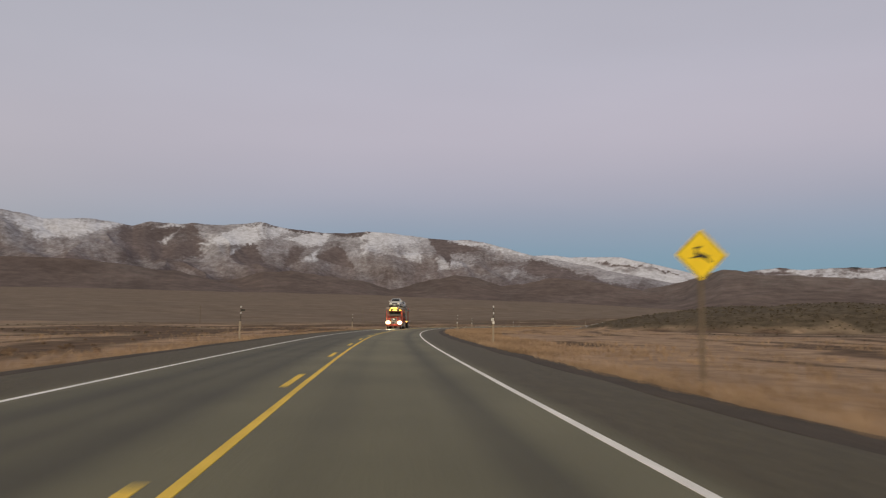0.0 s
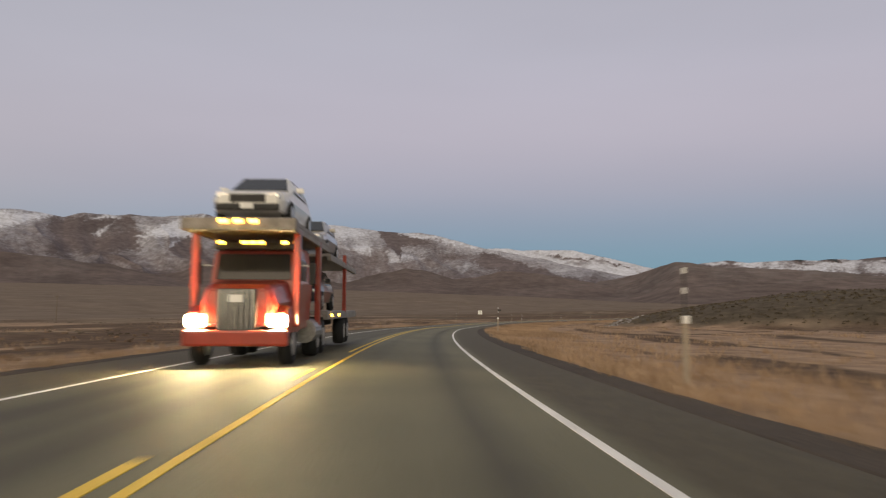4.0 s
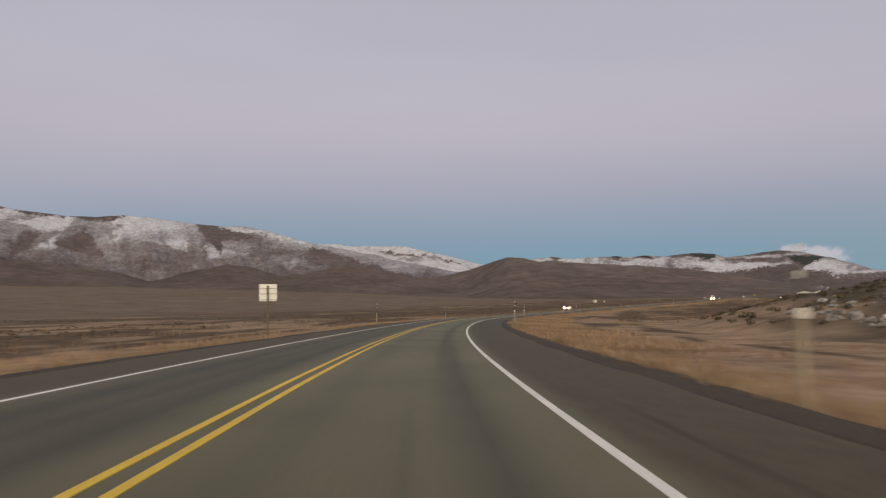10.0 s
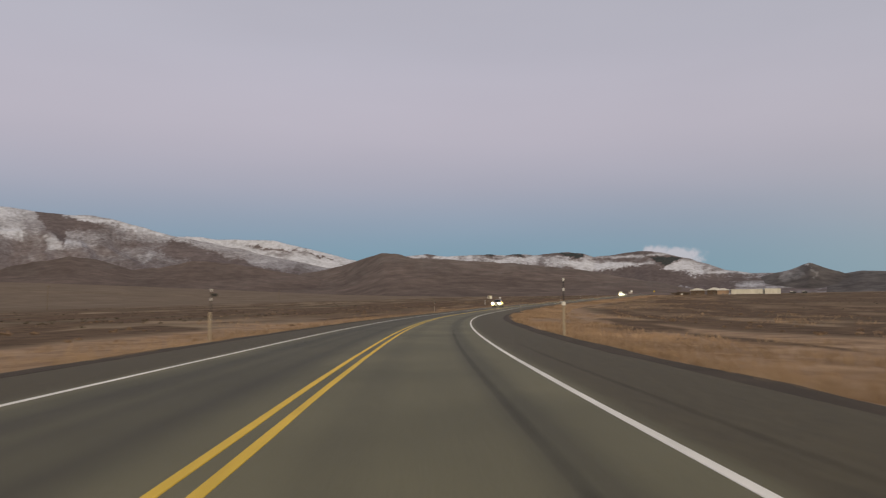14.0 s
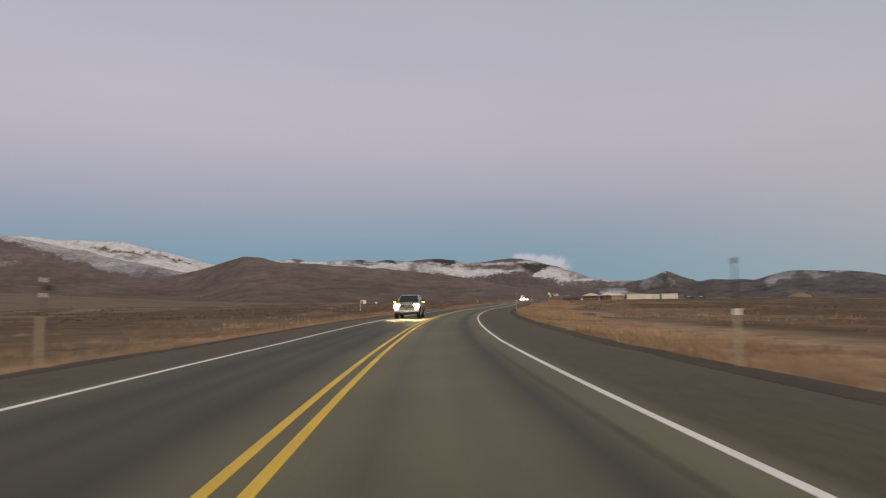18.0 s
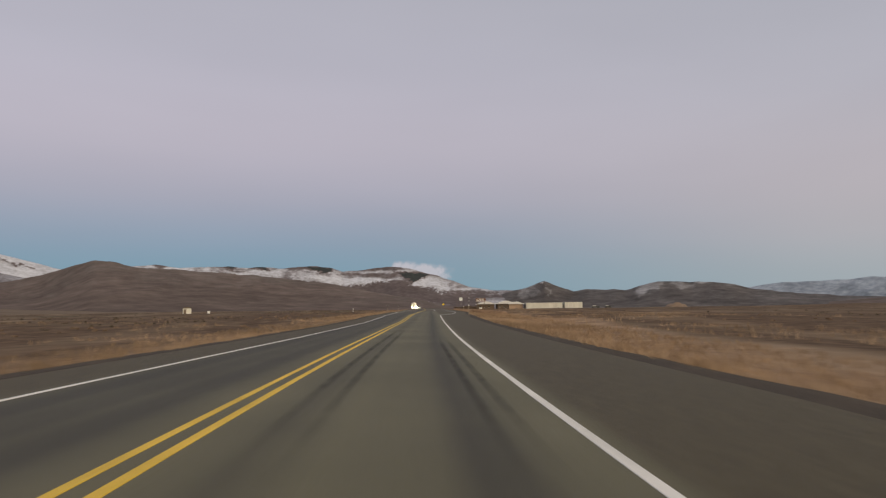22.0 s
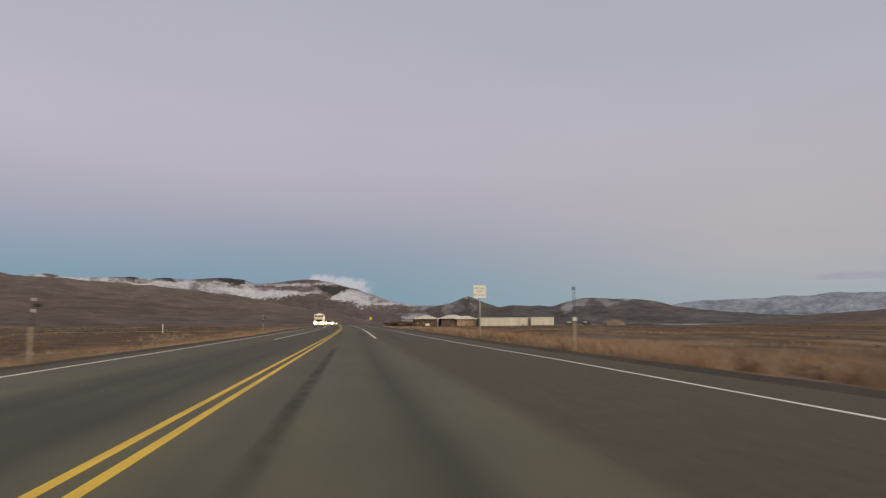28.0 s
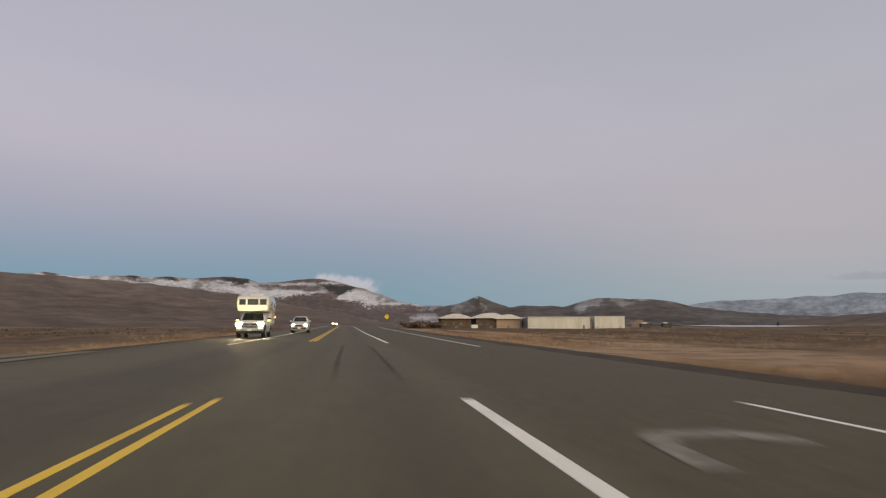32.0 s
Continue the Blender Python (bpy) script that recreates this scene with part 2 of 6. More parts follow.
def attribute_mix(m, name, colour, lo=0.0, hi=1.0, noise_scale=0.0, noise_amount=0.0, grain=1.0, grain_stretch=(1, 1, 1)):
    """Blends the material's colour into another by a mask stored on the mesh, with a ragged edge."""
    n, l = m.node_tree.nodes, m.node_tree.links
    b = n["Principled BSDF"]
    old = b.inputs["Base Color"].links[0].from_socket
    at, mr, mx = n.new("ShaderNodeAttribute"), n.new("ShaderNodeMapRange"), n.new("ShaderNodeMixRGB")
    at.attribute_name = name
    v = at.outputs["Fac"]
    if noise_scale:
        tc, nz, ma, ad = n.new("ShaderNodeTexCoord"), n.new("ShaderNodeTexNoise"), n.new("ShaderNodeMath"), n.new("ShaderNodeMath")
        l.new(tc.outputs["Object"], nz.inputs["Vector"])
        nz.inputs["Scale"].default_value, nz.inputs["Detail"].default_value, nz.inputs["Roughness"].default_value = noise_scale, 8, 0.7
        ma.operation, ad.operation = "MULTIPLY_ADD", "ADD"
        l.new(nz.outputs[0], ma.inputs[0])
        ma.inputs[1].default_value, ma.inputs[2].default_value = noise_amount, -noise_amount / 2
        l.new(ma.outputs[0], ad.inputs[0])
        l.new(v, ad.inputs[1])
        v = ad.outputs[0]
    l.new(v, mr.inputs["Value"])
    mr.interpolation_type = "SMOOTHSTEP"
    mr.inputs["From Min"].default_value, mr.inputs["From Max"].default_value = lo, hi
    l.new(mr.outputs[0], mx.inputs["Fac"])
    l.new(old, mx.inputs["Color1"])
    if isinstance(colour, tuple):
        mx.inputs["Color2"].default_value = (*colour, 1)
    else:
        tc2, mp2, nz2, rp2 = n.new("ShaderNodeTexCoord"), n.new("ShaderNodeMapping"), n.new("ShaderNodeTexNoise"), n.new("ShaderNodeValToRGB")
        mp2.inputs["Scale"].default_value = grain_stretch
        l.new(tc2.outputs["Object"], mp2.inputs[0])
        l.new(mp2.outputs[0], nz2.inputs["Vector"])
        nz2.inputs["Scale"].default_value, nz2.inputs["Detail"].default_value, nz2.inputs["Roughness"].default_value = grain, 9, 0.68
        while len(rp2.color_ramp.elements) < len(colour):
            rp2.color_ramp.elements.new(0.5)
        for e, (p, c) in zip(rp2.color_ramp.elements, colour):
            e.position, e.color = p, (*c, 1)
        l.new(nz2.outputs[0], rp2.inputs[0])
        l.new(rp2.outputs["Color"], mx.inputs["Color2"])
    l.new(mx.outputs[0], b.inputs["Base Color"])
    return m


# lane asphalt, lifted and greened in colour for a windshield reflection
M_ASPHALT = material("asphalt", [(0.3, (0.127, 0.118, 0.071)), (0.5, (0.168, 0.157, 0.096)), (0.72, (0.222, 0.207, 0.13))], 42, 0.62, 0.35, 5,
                     big=0.22, big_amount=0.16, spec=0.18)
attribute_mix(M_ASPHALT, "track", (0.052, 0.047, 0.035), 0.0, 1.7, 0.35, 0.6)
# shoulder is darker asphalt, deepened further for lens darkening towards the corners
attribute_mix(M_ASPHALT, "shoulder", [(0.3, (0.056, 0.046, 0.025)), (0.5, (0.087, 0.0715, 0.039)), (0.7, (0.122, 0.101, 0.057))], 0.0, 1.0, 1.3, 0.4, grain=5)
M_YELLOW = material("yellow_road_paint", [(0.25, (0.6, 0.38, 0.03)), (0.5, (0.82, 0.55, 0.05)), (0.7, (0.88, 0.61, 0.08))], 9, 0.7, 0.2, 7, big=0.8, big_amount=0.12)
M_WHITE = material("white_road_paint", [(0.25, (0.62, 0.6, 0.55)), (0.5, (0.86, 0.84, 0.79)), (0.7, (0.92, 0.9, 0.86))], 9, 0.7, 0.2, 7, big=0.8, big_amount=0.1)
M_GRAVEL = material("dark_gravel", [(0.3, (0.024, 0.017, 0.011)), (0.5, (0.055, 0.04, 0.027)), (0.72, (0.12, 0.088, 0.06))], 14, 0.95, 0.6, 6, big=0.5)
M_GROUND = material("dry_steppe", [(0.32, (0.12, 0.088, 0.06)), (0.45, (0.19, 0.143, 0.098)), (0.58, (0.27, 0.205, 0.14)), (0.72, (0.37, 0.283, 0.195))], 0.06, 0.97, 0.6, 11,
                    stretch=(1, 1, 1), big=0.011, big_amount=0.3, bump_scale=2.5, spec=0.1)
attribute_mix(M_GROUND, "straw", [(0.3, (0.175, 0.117, 0.077)), (0.45, (0.288, 0.197, 0.13)), (0.58, (0.39, 0.274, 0.182)), (0.72, (0.5, 0.363, 0.247))], 0.2, 0.75, 0.16, 0.7, grain=0.4)
attribute_mix(M_GROUND, "sand", [(0.35, (0.16, 0.128, 0.09)), (0.65, (0.3, 0.245, 0.175))], 0.35, 0.8, 0.8, 0.8, grain=3.0)
attribute_mix(M_GROUND, "sage", [(0.32, (0.06, 0.048, 0.033)), (0.5, (0.098, 0.079, 0.055)), (0.68, (0.145, 0.117, 0.082))], 0.35, 0.75, 0.09, 0.75, grain=0.35)
attribute_mix(M_GROUND, "scrub", [(0.32, (0.07, 0.046, 0.03)), (0.5, (0.126, 0.084, 0.055)), (0.7, (0.2, 0.137, 0.09))], 0.3, 0.8, 0.22, 0.6, grain=0.5)
attribute_mix(M_GROUND, "plain", [(0.3, (0.142, 0.109, 0.082)), (0.5, (0.187, 0.145, 0.11)), (0.7, (0.238, 0.187, 0.143))], 0.1, 0.9, 0.02, 0.35, grain=0.03)
M_STRAW = material("dry_grass_blades", [(0.3, (0.22, 0.153, 0.1)), (0.55, (0.375, 0.268, 0.179)), (0.75, (0.52, 0.385, 0.265))], 1.2, 0.9, 0.0, 3, big=0.12, big_amount=0.38, spec=0.2)
M_SAGE = material("sagebrush_twigs", [(0.3, (0.075, 0.06, 0.042)), (0.55, (0.115, 0.093, 0.065)), (0.75, (0.16, 0.13, 0.092))], 1.5, 0.95, 0.0, 3, big=0.1, spec=0.2)


# ---- mesh helpers ----
def mesh_object(name, verts, faces, mat=None, smooth=False, parent=None):
    me = bpy.data.meshes.new(name)
    me.from_pydata([tuple(map(float, v)) for v in verts], [], faces)
    if mat:
        me.materials.append(mat)
    if smooth:
        me.polygons.foreach_set("use_smooth", [True] * len(me.polygons))
    me.update()
    ob = new(name, me)
    ob.parent = parent
    return ob


def set_mask(ob, name, values):
    at = ob.data.attributes.new(name, "FLOAT", "POINT")
    at.data.foreach_set("value", np.asarray(values, float).ravel())


def grid_faces(nu, nv):
    return [(i * nv + j, (i + 1) * nv + j, (i + 1) * nv + j + 1, i * nv + j + 1) for i in range(nu - 1) for j in range(nv - 1)]


def part(name, bm, mat, parent, label="", smooth=False):
    """Links a bmesh as one mesh object under a thing or under a part."""
    bmesh.ops.recalc_face_normals(bm, faces=bm.faces)
    me = bpy.data.meshes.new(name)
    bm.to_mesh(me)
    bm.free()
    me.materials.append(mat)
    if smooth:
        me.polygons.foreach_set("use_smooth", [True] * len(me.polygons))
    ob = new(name, me)
    ob.parent = parent
    if label:
        tagged(ob, label)
    return ob


def box(size, at=(0, 0, 0), bevel=0.0, bm=None, turn=None, taper=None):
    """A bevelled block of the given size, its centre at a place."""
    bm = bm or bmesh.new()
    vs = bmesh.ops.create_cube(bm, size=1)["verts"]
    for v in vs:
        v.co = Vector((v.co.x * size[0], v.co.y * size[1], v.co.z * size[2]))
        if taper and v.co.z > 0:
            v.co.x *= taper[0]
            v.co.y *= taper[1]
    if bevel:
        es = list({e for v in vs for e in v.link_edges})
        r = bmesh.ops.bevel(bm, geom=es, offset=bevel, segments=2, profile=0.6, affect="EDGES")
        vs = list({v for f in r["faces"] for v in f.verts} | {v for v in vs if v.is_valid})
    m = Matrix.Translation(at)
    if turn:
        m = m @ turn
    bmesh.ops.transform(bm, matrix=m, verts=[v for v in vs if v.is_valid])
    return bm


def rod(r1, r2, h, at=(0, 0, 0), seg=10, turn=None, bm=None, bevel=0.0):
    """A round bar along z from its base at a place."""
    bm = bm or bmesh.new()
    vs = bmesh.ops.create_cone(bm, cap_ends=True, segments=seg, radius1=r1, radius2=r2, depth=h)["verts"]
    m = Matrix.Translation(at) @ (turn or Matrix.Identity(4)) @ Matrix.Translation((0, 0, h / 2))
    if bevel:
        es = [e for e in {e for v in vs for e in v.link_edges} if all(abs(abs(v.co.z) - h / 2) < 1e-5 for v in e.verts)]
        r = bmesh.ops.bevel(bm, geom=es, offset=bevel, segments=2, affect="EDGES")
        vs = list({v for f in r["faces"] for v in f.verts} | {v for v in vs if v.is_valid})
    bmesh.ops.transform(bm, matrix=m, verts=[v for v in vs if v.is_valid])
    return bm


def prism(outline, y0, y1, bevel=0.0, bm=None):
    """An outline in x, z drawn out from y0 to y1."""
    bm = bm or bmesh.new()
    vs = [bm.verts.new((x, y0, z)) for x, z in outline]
    f = bm.faces.new(vs)
    r = bmesh.ops.extrude_face_region(bm, geom=[f])
    nv = [g for g in r["geom"] if isinstance(g, bmesh.types.BMVert)]
    bmesh.ops.translate(bm, vec=(0, y1 - y0, 0), verts=nv)
    if bevel:
        bmesh.ops.bevel(bm, geom=list({e for v in vs + nv for e in v.link_edges}), offset=bevel, segments=2, affect="EDGES")
    return bm


def thing(name, m, label, category, group="", kind=""):
    ob = new(name)
    ob.empty_display_size = 0.3
    ob.matrix_world = m
    return tagged(ob, label, category, group, kind)


# ---- ground: one sheet to the horizon ----
def graded(lo, hi, fine_lo, fine_hi, step, grow):
    mid = list(np.arange(fine_lo, fine_hi + step, step))
    a, d = [fine_lo], step
    while a[-1] > lo:
        d *= grow
        a.append(max(lo, a[-1] - d))
    b, d = [mid[-1]], step
    while b[-1] < hi:
        d *= grow
        b.append(min(hi, b[-1] + d))
    return np.array(a[:0:-1] + mid + b[1:])


gx, gy = graded(-4700, 5000, -90, 560, 5.0, 1.06), graded(-2500, 5200, -20, 960, 5.0, 1.06)
GX, GY = np.meshgrid(gx, gy, indexing="ij")
fx, fy = GX.ravel(), GY.ravel()
ground = mesh_object("ground", np.stack([fx, fy, ground_z(fx, fy, True)], 1), grid_faces(len(gx), len(gy)), M_GROUND, True)
tagged(ground, "dry steppe of straw-coloured grass and dark sage, rising to the mountains", "ground", kind="structure")


def plant_band(s, lat):
    """Strips of growth that run along the road: low values scrub, high values pale straw."""
    return fbm(s / 48 + 3.3 * np.sign(lat), lat / 7.5 + 0.02 * s, 43, 4)


def plant_masks(ob, x, y):
    s, lat, _ = to_road(x, y)
    a = np.abs(lat) - np.where(lat > 0, edge_right(s), -edge_left(s))
    wide = np.where(lat > 0, 6 + 45 * sstep(460, 360, s), 5) + 12 * fbm(s / 60, np.sign(lat) * 3, 41, 2)
    band = plant_band(s, lat)
    far = fbm(s / 190, lat / 42, 45, 4)
    near = 1 - sstep(wide * 0.7, wide * 1.3, a)
    mid = 1 - sstep(70, 150, a)
    straw = np.maximum(near * (0.6 + 0.35 * sstep(0.36, 0.5, band) + 0.15 * (lat > 0) * sstep(430, 330, s)), sstep(0.5, 0.6, band) * mid * 0.85)
    straw = np.maximum(straw, 0.7 * sstep(0.52, 0.62, far) * (1 - mid) * (1 - sstep(300, 800, a)))
    scrub = (1 - 0.88 * near) * sstep(0.54, 0.44, band) * mid * 0.95 * sstep(1.5, 4, a)
    scrub = np.maximum(scrub, 0.75 * sstep(0.47, 0.38, far) * (1 - mid) * (1 - sstep(400, 1100, a)))
    # past the bend the plain is darker, browner scrub
    brown = sstep(420, 540, s) * (1 - near) * (1 - sstep(250, 600, a)) * sstep(2, 6, a)
    scrub = np.maximum(scrub, brown * (0.34 + 0.2 * (lat > 0) + 0.46 * sstep(0.58, 0.42, band)))
    straw = straw * (1 - 0.5 * brown) * (1 - 0.45 * sstep(430, 540, s) * (lat < 0))
    scrub = np.maximum(scrub, 0.6 * sstep(430, 540, s) * (lat < 0) * sstep(2, 5, a) * (1 - sstep(40, 80, a)))
    # thin dark streaks of growth run through the meadows
    streaks = 0.85 * sstep(0.55, 0.65, fbm(s / 32, lat / 2.9, 53, 3)) * sstep(4, 10, a) * (1 - sstep(60, 110, a))
    scrub, straw = np.maximum(scrub, streaks), straw * (1 - 0.6 * streaks)
    d = knoll_d(x, y) + 0.3 * (fbm(x / 24, y / 24, 59, 4) - 0.5)
    knoll = sstep(1.1, 0.88, d)
    sage = np.maximum(knoll * (0.72 + 0.28 * sstep(0.36, 0.58, fbm(s / 30, lat / 7, 49, 4))), 0.6 * sstep(0.5, 0.62, fbm(x / 160, y / 45 + x / 300, 47, 4)) * sstep(14, 40, a))
    sage = np.maximum(sage, 0.46 * sstep(180, 700, a))
    set_mask(ob, "sand", np.clip(sstep(0.4, 0.8, a) * sstep(2.6, 1.2, a + 0.8 * (vnoise(s / 9, lat * 0, 77) - 0.5)), 0, 1) * 0.25)
    set_mask(ob, "straw", np.clip(straw * (1 - knoll), 0, 1))
    set_mask(ob, "scrub", np.clip(scrub * (1 - knoll), 0, 1))
    set_mask(ob, "sage", np.clip(sage, 0, 1))
    # farther off the plain is smooth, grey-green sage
    smooth = sstep(75, 260, a) * np.where(lat < 0, 1.0, 1 - 0.82 * sstep(380, 520, s)) * (0.72 + 0.5 * (fbm(x / 420, y / 90, 57, 3) - 0.4))
    set_mask(ob, "plain", np.clip(smooth * (1 - knoll), 0, 1))


plant_masks(ground, fx, fy)

# ---- road ----
def right_line(s):
    return np.interp(s, [0, 711, 719.5, 726, 734, 743, 762, 790, 806, 822, 850, 870, 925, 952], [3.6, 3.58, 3.7, 4.12, 4.98, 5.72, 7.0, 8.1, 8.5, 8.75, 8.3, 7.95, 7.55, 8.2])


def left_line(s):
    return np.interp(s, [0, 595, 625, 650, 672, 712, 735, 770, 800, 815, 850, 885, 920, 935], [-3.72, -3.72, -3.5, -3.25, -3.1, -3.1, -3.6, -4.45, -5.4, -5.9, -6.5, -6.65, -6.3, -7.0])


rs = np.arange(-60, 1800.1, 3.0)
NL = 46
lat_n = np.linspace(0, 1, NL)
el, er = edge_left(rs), edge_right(rs)
LAT = el[:, None] + (er - el)[:, None] * lat_n
SS = np.repeat(rs[:, None], NL, 1)
px, py, pz = road_pt(SS.ravel(), LAT.ravel())
pz[(LAT == el[:, None]).ravel() | (LAT == er[:, None]).ravel()] -= 0.03
road = mesh_object("road", np.stack([px, py, pz], 1), grid_faces(len(rs), NL), M_ASPHALT, True)
tagged(road, "worn grey two-lane asphalt highway with dark tyre tracks", "road", kind="structure")
la = LAT.ravel()
track = sum(np.exp(-((la - c) / w) ** 2) * k for c, w, k in ((0.85, 0.32, 0.55), (2.6, 0.36, 1.0), (-0.95, 0.35, 0.5), (-2.65, 0.35, 0.5), (-1.8, 0.25, 0.35), (1.8, 0.28, 0.25)))
# besides tyre tracks: a darker left lane, and both lanes darker past 400 m
worn = sstep(400, 570, SS.ravel())
track = track + (0.72 - 0.1 * worn) * sstep(0.35, -1.3, la) * (la > -3.6) + 0.34 * worn
set_mask(road, "track", track)
sa = SS.ravel()
# past 770 m all lanes take on part of the shoulder's tone
far_tone = sstep(770, 850, sa)
set_mask(road, "shoulder", np.maximum(np.maximum(sstep(-0.1, 0.5, la - right_line(sa)), sstep(3.5, 4.3, la) * sstep(712, 740, sa)) + sstep(-0.1, 0.5, left_line(sa) - la), 0.62 * far_tone))



def stripe(name, mat, s0, s1, lat, width, lift=0.006, ragged=0.012, parent=None, label=""):
    """A painted line from s0 to s1; lat is a number or a function of s."""
    n = max(2, int(abs(s1 - s0) / 2.0) + 1)
    ss = np.linspace(s0, s1, n)
    c = lat(ss) if callable(lat) else np.full(n, lat)
    jl, jr = (vnoise(ss * 0.9, ss * 0 + width, 61) - 0.5) * ragged, (vnoise(ss * 0.9, ss * 0 + width, 67) - 0.5) * ragged
    v = []
    for off in (-width / 2 + jl, width / 2 + jr):
        v.append(np.stack(road_pt(ss, c + off, lift), 1))
    # a thickness of paint: the edges turn down to the road
    low = [np.stack(road_pt(ss, c - width / 2 + jl - 0.004, -0.002), 1), np.stack(road_pt(ss, c + width / 2 + jr + 0.004, -0.002), 1)]
    rows = [low[0], v[0], v[1], low[1]]
    verts = np.stack(rows, 1).reshape(-1, 3)
    ob = mesh_object(name, verts, grid_faces(n, 4), mat, False, parent)
    if label:
        tagged(ob, label)
    return ob


stripe("white_edge_line", M_WHITE, -50, 925.5, right_line, 0.105, parent=road)
stripe("white_edge_line", M_WHITE, 951, 1110, lambda s: np.interp(s, [951, 1045, 1110], [8.35, 9.1, 10.2]), 0.13, parent=road)
stripe("white_edge_line", M_WHITE, 992, 1780, 3.7, 0.13, parent=road)
stripe("white_edge_line", M_WHITE, -50, 926, left_line, 0.105, parent=road)
stripe("white_edge_line", M_WHITE, 985, 1780, -3.75, 0.12, parent=road)
stripe("white_lane_line", M_WHITE, 852, 925.8, 3.57, 0.175, parent=road)
stripe("white_lane_line", M_WHITE, 955, 992, lambda s: np.interp(s, [955, 992], [4.0, 3.7]), 0.17, parent=road)
stripe("white_lane_line", M_WHITE, 850, 926, lambda s: np.interp(s, [850, 870, 926], [-3.65, -3.62, -3.2]), 0.12, parent=road)
stripe("white_lane_line", M_WHITE, 953, 985, lambda s: np.interp(s, [953, 985], [-4.2, -3.75]), 0.12, parent=road)
stripe("yellow_centre_line", M_YELLOW, -50, 925.6, lambda s: np.interp(s, [120, 180], [0.125, 0.18]), 0.095, parent=road)
stripe("yellow_centre_line", M_YELLOW, 157, 925.0, lambda s: np.interp(s, [120, 180], [-0.135, -0.09]), 0.092, parent=road)
stripe("yellow_centre_line", M_YELLOW, 956, 1780, 0.0, 0.12, parent=road)
stripe("yellow_centre_line", M_YELLOW, 956, 1780, -0.26, 0.12, parent=road)
for k in range(-9, 11):
    stripe("yellow_dash", M_YELLOW, 51.1 + 9.6 * k, 53.8 + 9.6 * k, -0.145, 0.12, parent=road)

# gravel edges and grassy verges
for side, edge in ((1, edge_right), (-1, edge_left)):
    offs = np.array([-0.35, 0.0, 0.5, 1.05, 1.65]) if side > 0 else np.array([-0.35, 0.0, 0.35, 0.75, 1.2])
    ss = np.arange(-60, 1800.1, 2.0)
    wob = 0.55 * (vnoise(ss / 3.5, ss * 0, 71 + side) - 0.5) + 0.6 * (vnoise(ss / 23.0, ss * 0, 73 + side) - 0.5)
    L = edge(ss)[:, None] + side * (offs + np.outer(wob, [0, 0, 0.3, 1, 1]))
    S2 = np.repeat(ss[:, None], len(offs), 1)
    x, y, z = road_pt(S2.ravel(), L.ravel())
    zg = ground_z(x, y)
    drop = np.tile([-0.1, -0.012, 0, 0, -0.12], len(ss))
    zz = np.where(np.tile(offs <= 0, len(ss)), z + drop, zg + 0.05 + drop + 0.03 * (vnoise(x * 2.1, y * 2.1, 5) - 0.5))
    ob = mesh_object("gravel_edge", np.stack([x, y, zz], 1), grid_faces(len(ss), len(offs)), M_GRAVEL, False)
    tagged(ob, "strip of dark gravel along the pavement edge", "gravel", kind="structure")
    offs = np.array([0.55, 1.0, 1.6, 2.6, 3.6, 5, 6.5, 8, 9.5, 11, 12.5, 14, 16, 18, 20, 22, 24.5, 27, 29.5, 32, 35, 38])
    ss = np.arange(-60, 1500.1, 3.0)
    L = edge(ss)[:, None] + side * offs
    S2 = np.repeat(ss[:, None], len(offs), 1)
    x, y, z = road_pt(S2.ravel(), L.ravel())
    zz = ground_z(x, y) + np.tile([-0.06] + [0] * (len(offs) - 2) + [-0.5], len(ss))
    ob = mesh_object("verge", np.stack([x, y, zz], 1), grid_faces(len(ss), len(offs)), M_GROUND, True)
    tagged(ob, "roadside verge of dry straw-coloured grass", "verge", kind="structure")
    plant_masks(ob, x, y)

# side roads at the junction
for s, side, w, far in ((938, -1, 15, 45),):
    n = 24
    a = np.linspace(0, 1, n)
    rows = []
    for t in (-1, -0.33, 0.33, 1):
        flare = w / 2 * (0.55 + 0.75 * np.exp(-a * 7))
        e = float(edge_right(s) if side > 0 else edge_left(s))
        lat = e - side * 0.8 + side * a * far
        x, y, z = road_pt(np.full(n, s) + t * flare, lat)
        z = np.where(a * far < 4, z, ground_z(x, y) + 0.06 + 0.12 * (1 - sstep(4, 10, a * far)))
        rows.append(np.stack([x, y, z + 0.02], 1))
    ob = mesh_object("side_road", np.stack(rows, 1).reshape(-1, 3), grid_faces(n, 4), M_ASPHALT, True)
    tagged(ob, "short asphalt side road joining the highway", "road", kind="structure")

# ---- mountains ----
# brown hillside, its blue raised to carry the far haze
M_HILL = material("brown_sage_hillside", [(0.3, (0.104, 0.08, 0.072)), (0.5, (0.139, 0.109, 0.098)), (0.7, (0.183, 0.145, 0.131))], 0.018, 0.97, 0.25, 5, big=0.004, big_amount=0.2, bump_scale=0.05, spec=0.1)
attribute_mix(M_HILL, "snow", [(0.35, (0.2, 0.18, 0.17)), (0.6, (0.3, 0.28, 0.27))], 0.0, 1.0, 0.05, 0.4, grain=0.03)
M_MOUNTAIN = material("snow_dusted_mountainside", [(0.3, (0.108, 0.088, 0.09)), (0.5, (0.141, 0.117, 0.12)), (0.72, (0.186, 0.157, 0.161))], 0.03, 0.95, 0.6, 10, big=0.003, big_amount=0.2, bump_scale=0.05, spec=0.1)
attribute_mix(M_MOUNTAIN, "snow", [(0.35, (0.45, 0.465, 0.525)), (0.6, (0.67, 0.69, 0.77))], 0.0, 1.0, 0.06, 0.4, grain=0.03)
